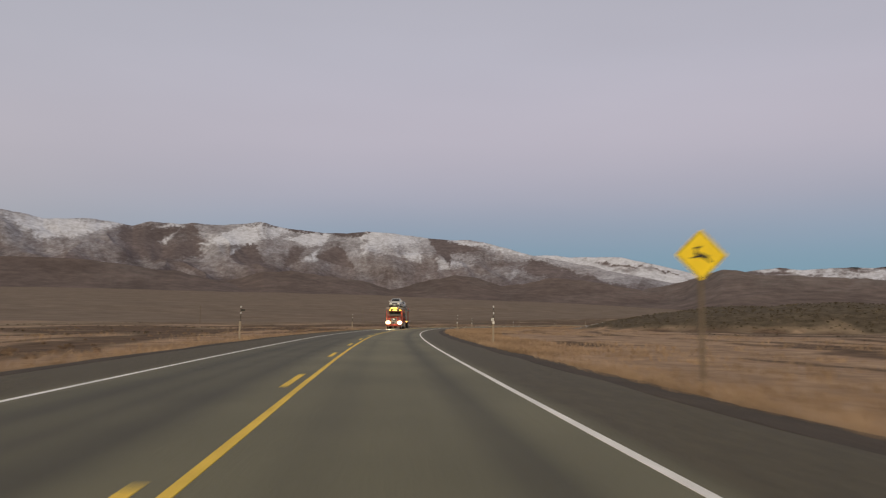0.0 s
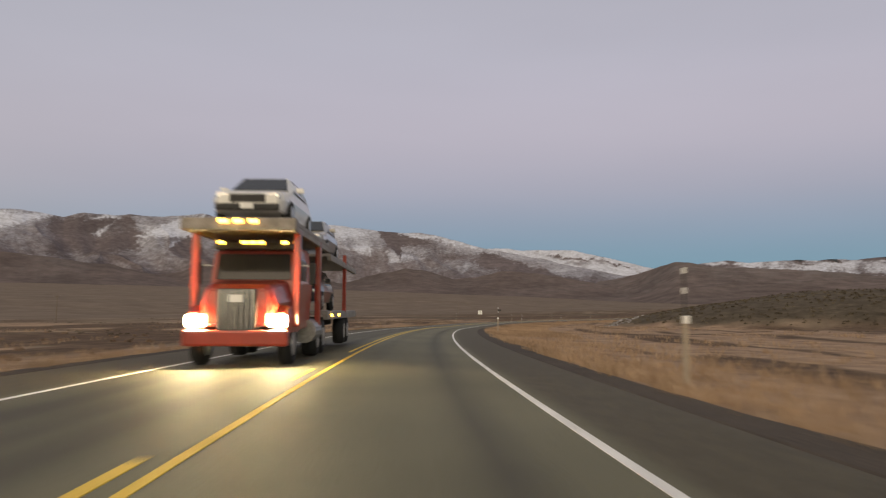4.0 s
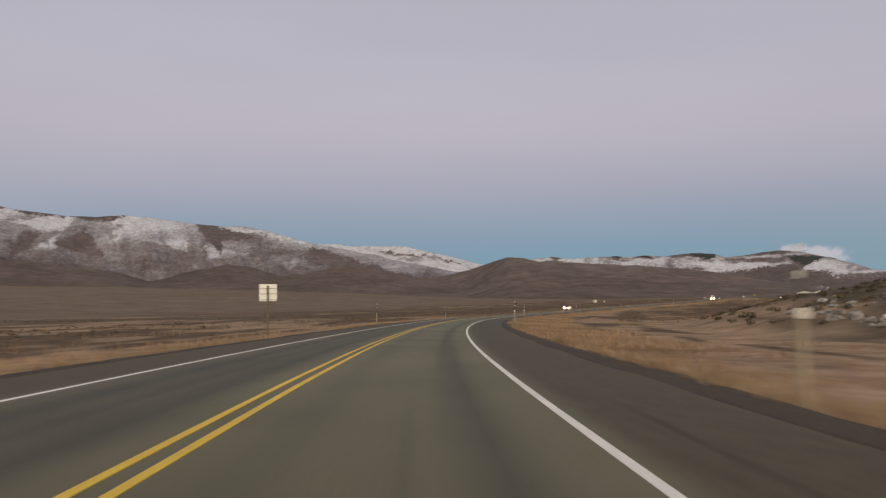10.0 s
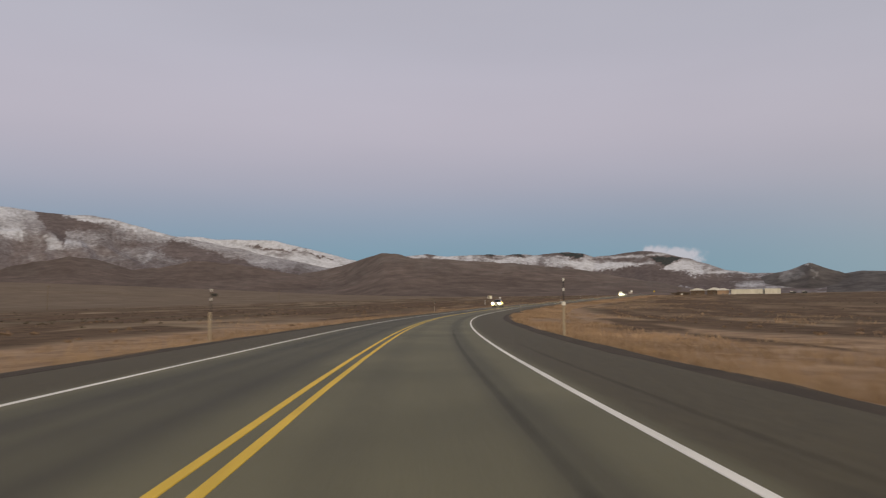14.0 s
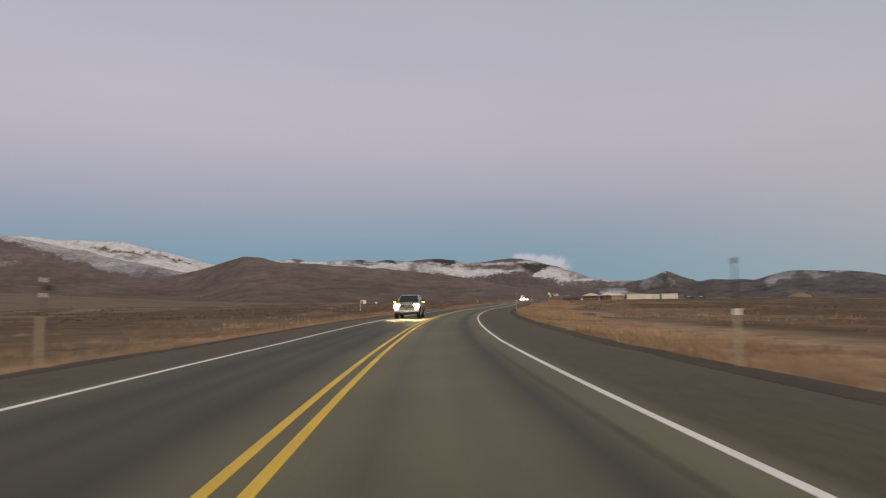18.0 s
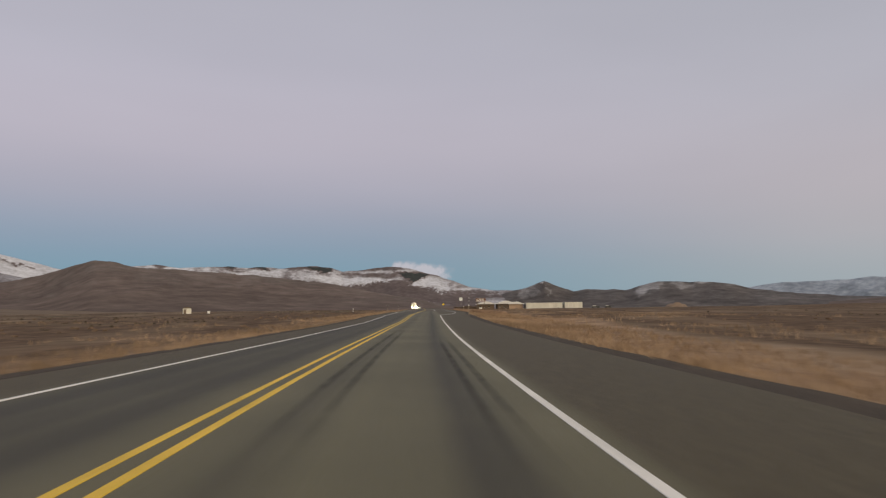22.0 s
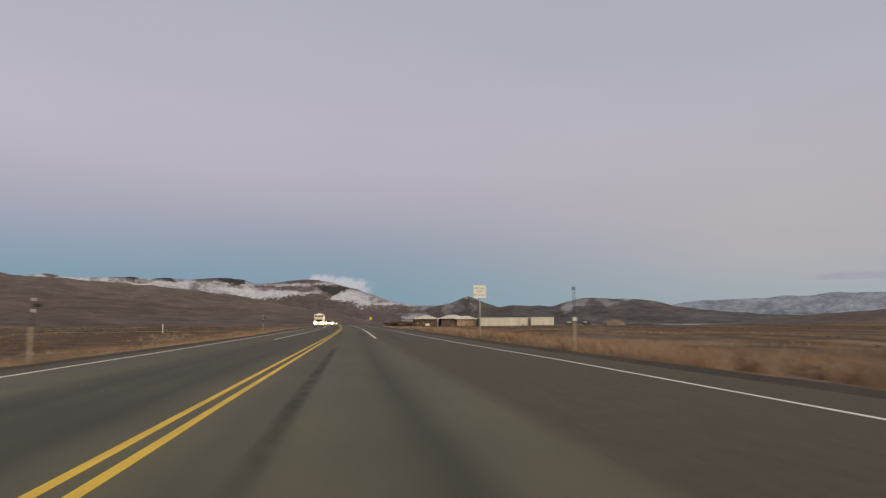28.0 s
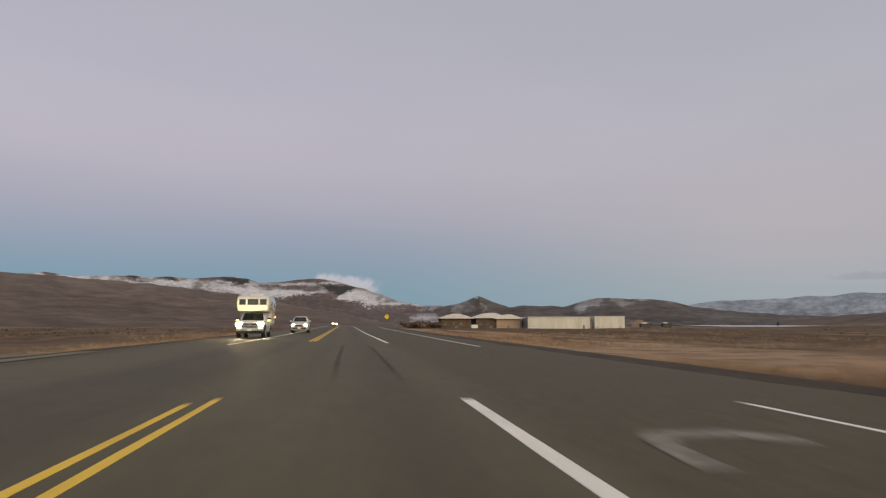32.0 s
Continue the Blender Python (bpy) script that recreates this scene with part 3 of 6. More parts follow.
attribute_mix(M_MOUNTAIN, "wood", [(0.35, (0.035, 0.042, 0.045)), (0.6, (0.06, 0.066, 0.068))], 0.2, 0.8, 0.03, 0.4, grain=0.05)
M_FOOTHILL = material("dark_bare_foothill", [(0.3, (0.1, 0.077, 0.07)), (0.5, (0.131, 0.102, 0.093)), (0.7, (0.168, 0.131, 0.12))], 0.02, 0.97, 0.4, 6, big=0.004, big_amount=0.2, bump_scale=0.05, spec=0.1)
attribute_mix(M_FOOTHILL, "snow", [(0.35, (0.2, 0.18, 0.17)), (0.6, (0.3, 0.28, 0.27))], 0.0, 1.0, 0.05, 0.3, grain=0.03)
# dark rock with a slight blue cast added to its colour for haze
M_DARKHILL = material("dark_volcanic_hillside", [(0.3, (0.064, 0.059, 0.061)), (0.5, (0.1, 0.091, 0.093)), (0.7, (0.145, 0.133, 0.132))], 0.012, 0.97, 0.6, 10, big=0.003, big_amount=0.2, bump_scale=0.05, spec=0.1)
attribute_mix(M_DARKHILL, "snow", [(0.35, (0.36, 0.36, 0.38)), (0.6, (0.58, 0.58, 0.61))], 0.0, 1.1, 0.035, 0.4, grain=0.03)
# distance haze is mixed into both rock and snow as blue
M_FARRANGE = material("far_haze_tinted_slopes", [(0.3, (0.11, 0.137, 0.178)), (0.5, (0.155, 0.185, 0.232)), (0.7, (0.215, 0.245, 0.295))], 0.01, 0.97, 0.4, 10, big=0.003, big_amount=0.15, bump_scale=0.05, spec=0.1)
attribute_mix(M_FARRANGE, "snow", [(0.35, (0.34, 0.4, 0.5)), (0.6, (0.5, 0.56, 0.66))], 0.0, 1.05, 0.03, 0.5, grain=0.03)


def mountain(name, label, ref, crest, base, snow=None, seed=1, spurs=9.0, relief=0.3, nu=260, nv=44, mat=None, power=1.35, patches=(), rough=0.25, streak=0.35):
    """A range seen from a reference place: crest rows (bearing, distance, height angle in degrees); base: its foot's share of
    the crest's distance; snow: (mean cover, gain towards the crest, unevenness); patches: drifts and bare spots on the face
    (bearing, height angle, half width, half height, lean in degrees, amount)."""
    azs, ds, els = (np.array(c, float) for c in zip(*crest))
    az = np.linspace(azs[0], azs[-1], nu)
    dist, ele = np.interp(az, azs, ds), np.interp(az, azs, els)
    k = np.hanning(7) / np.hanning(7).sum()
    ele = np.convolve(np.pad(ele, 3, "edge"), k, "valid")
    dist = np.convolve(np.pad(dist, 3, "edge"), k, "valid")
    ele = ele + 0.16 * (fbm(az * 0.9, az * 0 + seed, seed, 3) - 0.5)
    v = np.concatenate([np.linspace(0, 1, nv - 6), [1.03, 1.08, 1.15, 1.22, 1.3, 1.4]])
    A, V = np.meshgrid(az, v, indexing="ij")
    D0, E = dist[:, None], ele[:, None]
    R = D0 * (base + (1 - base) * V)
    zc = ref[2] + D0 * np.tan(np.radians(E))
    ar = np.radians(A)
    xb, yb = ref[0] + D0 * base * np.sin(ar[:, :1]), ref[1] + D0 * base * np.cos(ar[:, :1])
    zb = ground_z(xb.ravel(), yb.ravel()) - 5
    kb = np.hanning(2 * (nu // 24) + 3)
    zb = np.convolve(np.pad(zb, len(kb) // 2, "edge"), kb / kb.sum(), "valid").reshape(-1, 1)
    vf = np.minimum(V, 1)
    ax = ar * D0
    qx, qr = ax / 1000 * spurs / 7, R / 1000 * spurs / 7
    warp = 0.9 * (fbm(qx * 0.8, qr * 0.8, seed + 3, 3) - 0.5)
    n1 = 1 - np.abs(2 * fbm(qx * 1.5 + warp, qr * 0.75 + warp, seed + 5, 4) - 1)
    n2 = fbm(qx * 5 + warp * 3, qr * 3.5, seed + 9, 4) - 0.5
    env = np.sin(np.pi * np.clip(vf, 0, 1) ** 0.9) ** 0.8
    prof = vf ** power + relief * env * (n1 - 0.7) + relief * rough * env * n2
    back = np.maximum(0, V - 1)
    Z = zb + (zc - zb) * (prof - back * 1.2)
    R = R + D0 * 0.03 * relief * n2 * env
    X, Y = ref[0] + R * np.sin(ar), ref[1] + R * np.cos(ar)
    ob = mesh_object(name, np.stack([X.ravel(), Y.ravel(), Z.ravel()], 1), grid_faces(nu, len(v)), mat or (M_MOUNTAIN if snow else M_HILL), True)
    tagged(ob, label, "mountain", kind="structure")
    if snow:
        EL = np.degrees(np.arctan2(Z - ref[2], R))
        w1, w2 = fbm(A * 0.9, EL * 1.6, seed + 21, 4) - 0.5, fbm(A * 0.9 + 40, EL * 1.6, seed + 22, 4) - 0.5
        fine = fbm(A * 3.5 + w1 * 3, EL * 7 + w2 * 3, seed + 25, 3) - 0.5
        fine2 = fbm(A * 7 + w2 * 4, EL * 13 + w1 * 4, seed + 27, 2) - 0.5
        # drifts lie on one flank of each spur
        spur = 1 - np.abs(2 * fbm(qx * 1.5 + warp, qr * 0.75 + warp, seed + 5, 2) - 1)
        flank = np.gradient(spur, axis=0) / np.gradient(A, axis=0)
        flank = flank / (np.abs(flank).mean() * 2.5)
        cover = snow[0] + snow[1] * (vf - 0.6) + snow[2] * (0.14 * np.clip(flank, -1, 1) + 0.5 * w1 + 0.35 * fine + streak * (fbm(EL * 5 + w1 * 2, A * 0.35 + w2 * 2, seed + 31, 3) - 0.5))
        # thin gullies run down the face and hold or shed the snow
        gully = 1 - np.abs(2 * fbm(A * 2.6 + w2 * 2.5 + EL * 0.35, EL * 0.45, seed + 35, 3) - 1)
        cover = cover + snow[2] * 0.3 * (gully - 0.75) * env
        wood = np.zeros(A.shape)
        for patch in patches:
            if len(patch) == 7:
                # a three-cornered drift or bare face with a ragged edge
                *corner, amount = patch
                span = max(corner[0::2]) - min(corner[0::2])
                rag = min(1.0, max(0.22, span / 5))
                A2, E2 = A + rag * (1.1 * w1 + 1.2 * fine), EL + rag * (0.6 * w2 + 0.5 * fine2)
                p3 = [(corner[i], corner[i + 1]) for i in (0, 2, 4)]
                turn = 1 if (p3[1][0] - p3[0][0]) * (p3[2][1] - p3[0][1]) > (p3[1][1] - p3[0][1]) * (p3[2][0] - p3[0][0]) else -1
                q = np.full(A.shape, 9.0)
                for (a0, e0), (a1, e1) in zip(p3, p3[1:] + p3[:1]):
                    q = np.minimum(q, turn * ((a1 - a0) * (E2 - e0) - (e1 - e0) * (A2 - a0)) / math.hypot(a1 - a0, e1 - e0))
                soft = 0.34 * max(0.5, rag)
                inside = sstep(-soft, soft * 0.9, q)
                if amount <= -1.3:
                    wood = np.maximum(wood, sstep(-0.03, 0.06, q))
                cover = cover + amount * inside * (0.76 + 0.9 * (gully - 0.7) + 0.6 * fine2 if amount > 0 else 1.0)
                continue
            pa, pe, ha, he, lean, amount = patch
            c, s = math.cos(radians(lean)), math.sin(radians(lean))
            da, de = A + 1.5 * w1 + 0.5 * fine - pa, EL + 0.8 * w2 + 0.3 * fine - pe
            q = np.hypot((da * c + de * s) / ha, (de * c - da * s) / he) + 1.0 * fine
            cover = cover + amount * (sstep(1.25, 0.65, q) if amount > 0 or amount <= -0.9 else sstep(1.75, 0.2, q))
        set_mask(ob, "snow", np.clip(cover, 0, 1))
        set_mask(ob, "wood", wood)
    return ob


CONE_SNOW = [(55.73, 2.55, 0.1, 0.16, 30, 1.0), (56.0, 1.96, 0.15, 0.4, 0, 0.3), (54.4, 1.9, 0.9, 0.45, 30, 0.3)]
MESA_SNOW = [(63.8, 2.08, 1.0, 0.26, 25, 0.32), (66.25, 2.22, 0.9, 0.2, -10, 0.28), (67.7, 2.36, 0.65, 0.09, 0, 0.45), (63.3, 1.8, 0.9, 0.18, 15, 0.22), (69.8, 2.2, 1.1, 0.2, -10, 0.2)]
# drifts and bare faces between the spurs: three corners (bearing, height angle) each, and how much snow they add or shed
DRIFTS = [(-33, 6.8, -25.3, 6.65, -30.3, 5.22, 0.6), (-28.1, 6.67, -25.3, 6.65, -28.7, 5.25, 0.45), (-14.9, 7.37, -19.2, 5.51, -15.6, 5.6, 1.1), (-14.9, 7.37, -12.5, 6.65, -15.7, 5.59, 0.65),
          (-12.6, 6.03, -9.4, 6.42, -10.2, 5.44, 0.8), (-12.6, 6.03, -11.3, 6.55, -9.4, 6.42, 0.8), (-10.3, 5.25, -11.7, 4.22, -10.4, 4.34, 0.6), (-6.4, 6.81, -1.1, 6.38, -6.8, 5.2, 0.62),
          (-1.1, 6.38, -1.6, 4.7, -6.8, 5.2, 0.25), (-3.8, 4.91, -1.7, 5.16, -1.9, 4.27, 0.5), (-21.2, 6.29, -22.5, 5.41, -22, 5.22, 0.7)]
BANDS = [(-23, 6.4, -21.5, 7, -20.9, 6.69, 0.8), (-0.5, 4.74, 2.3, 4.21, -0.4, 3.75, 0.45), (0.7, 6.2, 3.4, 5.95, 2.1, 5.66, 0.75), (3.4, 5.97, 7.3, 4.92, 3.8, 5.5, 0.65),
         (5, 3.43, 7.3, 4.09, 5.4, 2.92, 0.3), (-17.0, 5.1, -16.2, 5.2, -17.4, 4.4, 0.4), (-30, 4.9, -26, 5.2, -29, 4.3, 0.12), (0.3, 4.95, 5.5, 4.6, 3.0, 4.45, 0.3)]
FACES = [(-25.2, 6.57, -19.9, 6.78, -24.9, 4.27, -0.42), (-19.9, 6.78, -19.2, 4.48, -24.9, 4.27, -0.3), (-15.4, 6.01, -17.2, 4.39, -14.7, 3.66, -0.5), (-14.2, 7.12, -6.2, 6.86, -8, 6.41, -1.1),
         (-8.7, 5.61, -10.5, 4.56, -7.5, 3.79, -0.6), (-1.3, 6.38, 0.3, 6.25, 0.6, 4.2, -0.85), (-19.9, 5.83, -19.3, 4.26, -23.1, 3.92, -0.3), (-12.4, 5.43, -11.3, 5.27, -13, 3.53, -0.3),
         (-0.2, 6.24, 3, 5.55, -0.5, 4.9, -0.42), (2.6, 5.13, 7.3, 4.4, 3.8, 4.03, -0.2), (7.5, 4.62, 15.9, 1.87, 6.5, 3.76, -0.6)]
mountain("mountain_1", "long flat-topped mountain dusted with patchy snow over brown slopes", (-3, 185, -1),
         [(-42, 4400, 7.3), (-33, 4400, 7.1), (-31.2, 4400, 6.88), (-30.4, 4400, 6.64), (-28.5, 4400, 6.8), (-27, 4400, 6.88), (-25.3, 4400, 6.68), (-24.4, 4400, 6.58), (-23.1, 4400, 6.89),
          (-22.3, 4400, 6.83), (-19.9, 4400, 6.96), (-18.5, 4400, 6.92), (-16, 4400, 7.14), (-14.9, 4400, 7.3), (-14.2, 4400, 7.1), (-12.7, 4400, 6.87), (-9.3, 4400, 6.58), (-8, 4400, 6.57),
          (-6.4, 4400, 6.83), (-3.6, 4400, 6.63), (-1.2, 4400, 6.33), (1.1, 4390, 6.21), (2.2, 4380, 6.25), (3.6, 4360, 5.98), (5.2, 4320, 5.54), (7.3, 4280, 5.0), (9, 4250, 4.7), (12, 4200, 4.1),
          (15.5, 4150, 3.3), (19, 4100, 2.6), (23, 4000, 1.9)],
         0.72, snow=(0.25, 0.52, 0.55), seed=3, nu=1300, nv=160, relief=0.3, patches=DRIFTS + BANDS + FACES)
mountain("mountain_2", "snowy ridge behind the dark shoulder of the mountain", (-3, 185, -1),
         [(3, 4650, 4.4), (7, 4650, 4.9), (9, 4650, 4.98), (10.4, 4650, 4.8), (12.2, 4650, 4.79), (14.7, 4650, 4.69), (16, 4650, 4.42), (17.8, 4650, 4.0), (19.5, 4650, 3.5), (24, 4650, 2.5), (29, 4650, 1.6)],
         0.84, snow=(0.85, 0.3, 0.5), seed=11, relief=0.1, nu=260, nv=60,
         patches=[(15.6, 3.9, 3.3, 0.16, -8, -0.35), (17.6, 3.67, 1.65, 0.1, -20, -0.9), (14.4, 4.15, 1.8, 0.1, -8, -0.8), (14.9, 3.64, 1.1, 0.15, 0, -0.5)])
mountain("foothill", "low dark foothill in front of the snowy mountain", (-3, 120, -1),
         [(-60, 3300, 3.2), (-42, 3300, 3.6), (-30, 3300, 3.85), (-27.2, 3300, 3.85), (-24.9, 3300, 3.58), (-22.6, 3300, 3.32), (-20.7, 3300, 3.15), (-18.7, 3250, 2.7), (-16.5, 3250, 2.2), (-14, 3200, 1.6), (-11, 3200, 1.1), (-8, 3200, 0.6)],
         0.8, snow=(0.08, 0.1, 0.5), mat=M_FOOTHILL, seed=17, relief=0.17, nu=320, nv=60, spurs=6, rough=0.08)
mountain("foothill", "low dark foothill in front of the snowy mountain", (-3, 120, -1),
         [(-19.5, 3500, 1.5), (-17.9, 3500, 2.45), (-16.2, 3500, 2.75), (-14.6, 3500, 3.3), (-12.4, 3500, 3.4), (-10.3, 3500, 3.2), (-8.5, 3500, 2.9), (-6.0, 3500, 2.6), (-4.2, 3500, 2.0), (-1.8, 3550, 2.65), (1.0, 3550, 3.3), (3.1, 3550, 3.0), (4.8, 3500, 2.4), (6.5, 3500, 2.6), (8.5, 3500, 3.05), (11.7, 3450, 2.9), (14.5, 3400, 2.4), (17, 3350, 1.9), (20, 3300, 1.3)],
         0.8, snow=(0.08, 0.1, 0.5), mat=M_FOOTHILL, seed=19, relief=0.24, nu=380, nv=60, spurs=8, rough=0.08)
mountain("brown_hill", "rounded brown hill whose long bare ridge runs down to the highway", (147.5, 534, -3),
         [(11.5, 3500, 2.0), (14, 3450, 2.5), (17, 3350, 2.75), (19, 3200, 3.2), (20.8, 2950, 3.88), (22.3, 2800, 4.26), (23.4, 2750, 4.2), (24.9, 2700, 3.9), (26.7, 2700, 3.76), (29, 2700, 3.63), (31.9, 2700, 3.45),
          (34.3, 2700, 3.24), (36.7, 2700, 2.98), (39, 2650, 2.7), (41.3, 2600, 2.26), (43, 2550, 1.95), (44.8, 2500, 1.65), (47, 2400, 1.2), (50, 2300, 0.6)],
         0.62, seed=23, snow=(0.08, 0.45, 0.5), mat=M_HILL, relief=0.16, nu=480, nv=80, spurs=7, rough=0.06)
RANGE_SNOW = [(28, 3.72, 35.5, 3.75, 35, 2.93, 0.4), (28, 3.72, 35, 2.93, 29.4, 3.2, 0.32), (35.2, 3.34, 39.3, 3.71, 38.8, 2.57, 0.36), (39.3, 3.71, 43, 2.93, 38.8, 2.5, 0.43), (39.7, 3.01, 43.2, 2.99, 40.8, 2.46, 0.36),
              (46.1, 3.4, 48.9, 2.54, 47.5, 1.71, 0.65), (46.1, 3.4, 47.5, 1.71, 45.4, 2.75, 0.65), (48.9, 2.54, 49.9, 2.15, 48.1, 1.76, 0.29), (24.9, 3.73, 28.2, 3.67, 25.4, 3.96, 0.36)]
RANGE_BARE = [(36.4, 4.1, 39.3, 4.0, 38.8, 3.53, -1.4), (32.9, 3.96, 34.1, 4.0, 34.4, 3.68, -1.35), (30.8, 4.0, 32.1, 4.02, 31.8, 3.75, -1.35), (26.2, 4.05, 27.3, 3.95, 26.7, 3.73, -1.0), (44.1, 3.52, 46.5, 3.42, 45.4, 2.72, -1.5),
              (40.8, 3.78, 44.5, 4.1, 44.3, 3.72, -0.45), (43, 2.82, 44.9, 2.88, 47.3, 1.56, -0.8), (43, 2.82, 47.3, 1.56, 40.8, 1.85, -0.8), (24.9, 3.02, 41, 2.3, 24.9, 0.67, -0.7), (40.8, 2.37, 52.2, 1.81, 41, 0.49, -0.7)]
mountain("mountain_3", "distant range white with snow, with dark wooded patches", (95, 466, -3),
         [(19, 4600, 3.0), (24.9, 4600, 3.9), (26.4, 4600, 4.0), (28.2, 4600, 3.8), (29.7, 4600, 3.85), (31.4, 4600, 3.95), (32.9, 4600, 3.82), (33.9, 4600, 3.93), (35.2, 4600, 3.82), (36.6, 4600, 3.97), (38, 4600, 4.0),
          (39.1, 4600, 3.9), (39.9, 4600, 3.66), (41.2, 4600, 3.72), (42.4, 4600, 3.87), (44.4, 4600, 3.97), (45.4, 4600, 3.7), (46.5, 4600, 3.4), (47.4, 4600, 3.22), (48.5, 4550, 2.78), (49.7, 4550, 2.36), (51.5, 4500, 2.08),
          (54, 4500, 2.0), (58, 4500, 1.7), (62, 4500, 1.4)],
         0.8, snow=(0.32, 0.25, 0.8), seed=29, relief=0.14, nu=900, nv=120, spurs=9, streak=1.5,
         patches=RANGE_SNOW + RANGE_BARE)
mountain("cone_hill", "dark pointed hill with a streak of snow at its top", (147.5, 534, -3),
         [(50.5, 4250, 1.3), (53.0, 4250, 1.9), (54.6, 4250, 2.35), (55.9, 4250, 2.76), (56.8, 4250, 2.4), (58, 4250, 1.9), (60.2, 4250, 1.5)],
         0.86, snow=(0.1, 0.1, 0.3), patches=CONE_SNOW, seed=37, mat=M_DARKHILL, relief=0.14, nu=120, spurs=6)
mountain("mesa_hill", "long dark flat-topped hill streaked with thin snow", (147.5, 534, -3),
         [(57, 4350, 1.85), (59.4, 4350, 2.08), (62, 4300, 1.98), (63.2, 4300, 2.25), (64.2, 4300, 2.5), (65.2, 4300, 2.55), (67, 4300, 2.46), (68.4, 4300, 2.4), (69.6, 4300, 2.26), (70.8, 4300, 1.93), (72.8, 4250, 1.53), (75.5, 4200, 1.34), (79, 4100, 1.1), (84, 4000, 1.0)],
         0.8, snow=(0.12, 0.15, 0.35), patches=MESA_SNOW, seed=41, mat=M_DARKHILL, relief=0.2, nu=200, spurs=6)
mountain("mountain_4", "far snowy range tinted blue for haze", (330, 711, 0),
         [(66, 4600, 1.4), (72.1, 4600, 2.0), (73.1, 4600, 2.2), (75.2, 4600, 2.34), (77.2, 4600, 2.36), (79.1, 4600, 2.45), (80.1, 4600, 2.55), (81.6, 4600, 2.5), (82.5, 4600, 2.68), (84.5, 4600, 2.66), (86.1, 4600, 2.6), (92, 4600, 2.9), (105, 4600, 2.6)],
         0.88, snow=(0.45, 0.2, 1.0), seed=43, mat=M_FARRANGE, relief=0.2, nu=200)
mountain("brown_hill", "low brown hill beyond the lake", (330, 711, 0),
         [(78, 3300, 0.85), (83.1, 3200, 1.2), (86, 3100, 1.43), (92, 3000, 1.8), (102, 2900, 2.0), (115, 2900, 1.6)],
         0.7, seed=47, relief=0.15, nu=140, spurs=5)

# ---- things along the road ----
M_POSTWOOD = material("weathered_tan_post", [(0.3, (0.28, 0.235, 0.18)), (0.6, (0.4, 0.345, 0.27)), (0.8, (0.5, 0.44, 0.35))], 6, 0.9, 0.25, 6, stretch=(6, 6, 0.6))
M_WHITEPAINT = plain("white_enamel", (0.78, 0.78, 0.76), 0.45, vary=0.08)
M_BLACK = plain("black_enamel", (0.02, 0.02, 0.02), 0.5)
M_STEEL = material("galvanised_steel", [(0.3, (0.28, 0.28, 0.28)), (0.7, (0.45, 0.45, 0.46))], 14, 0.45, 0.1, 4, metal=0.8)
M_WOOD = material("grey_timber", [(0.3, (0.11, 0.085, 0.065)), (0.6, (0.2, 0.16, 0.12)), (0.8, (0.28, 0.23, 0.18))], 5, 0.9, 0.3, 6, stretch=(7, 7, 0.5))
# yellow and white sheeting brightened in base colour for returned headlight
M_SIGNYELLOW = plain("yellow_sheeting", (0.95, 0.7, 0.005), 0.4, vary=0.05)
M_SIGNWHITE = plain("white_sheeting", (0.92, 0.95, 0.95), 0.4, vary=0.05)
M_SIGNBROWN = plain("brown_sheeting", (0.16, 0.055, 0.02), 0.4, vary=0.08)


def side_pose(s, lat, turn=0.0):
    x, y, z = road_pt(s, lat)
    return pose(float(x), float(y), gz(float(x), float(y)), 0, 0, -math.degrees(float(np.interp(s, S, TH))) + turn)


def marker_post(m, tall=2.55, flag=True, plate=False, banded=True):
    """Snow marker: a flat tan post with a white reflector, behind it a thin pole with white bands."""
    t = thing("marker_post", m, "tan roadside marker post with white reflector and snow pole", "marker post", "marker posts along the road")
    part("post", box((0.11, 0.06, 1.5), (0, 0, 0.73), 0.012), M_POSTWOOD, t)
    if plate:
        part("reflector", box((0.16, 0.025, 0.17), (0, -0.046, 1.47), 0.01), M_WHITEPAINT, t, "white reflector plate")
    part("bracket", box((0.09, 0.1, 0.05), (0.01, 0.05, 1.1), 0.006), M_STEEL, t)
    part("snow_pole", rod(0.024, 0.02, tall - 0.2, (0.02, 0.07, 0.2), 8), M_BLACK, t, "thin dark snow pole")
    if not banded:
        part("knob", rod(0.06, 0.05, 0.16, (0.02, 0.07, tall - 0.1), 10, bevel=0.015), M_BLACK, t, "small dark head")
    for z in (tall - 0.52, tall - 0.08) if banded else ():
        part("band", rod(0.04, 0.04, 0.13, (0.02, 0.07, z), 10, bevel=0.006), M_WHITEPAINT, t, "white reflective band")
    if flag:
        part("flag_plate", box((0.3, 0.02, 0.15), (0.18, 0.05, tall - 0.25), 0.006), M_BLACK, t, "small black plate on the pole")
    return t


left_flag = marker_post(side_pose(88, -8.58) @ Matrix.Scale(0.91, 4))
left_bare = marker_post(side_pose(152, -8.7), flag=False)
right_bare = marker_post(side_pose(150, 7.8), flag=False, plate=True)
right_flag = marker_post(side_pose(209.5, 7.5), plate=True)
marker_post(side_pose(530, 7.6) @ Matrix.Scale(0.78, 4), 2.85, False, True, False)
marker_post(side_pose(829, 11.6), 2.85, False, True, False)
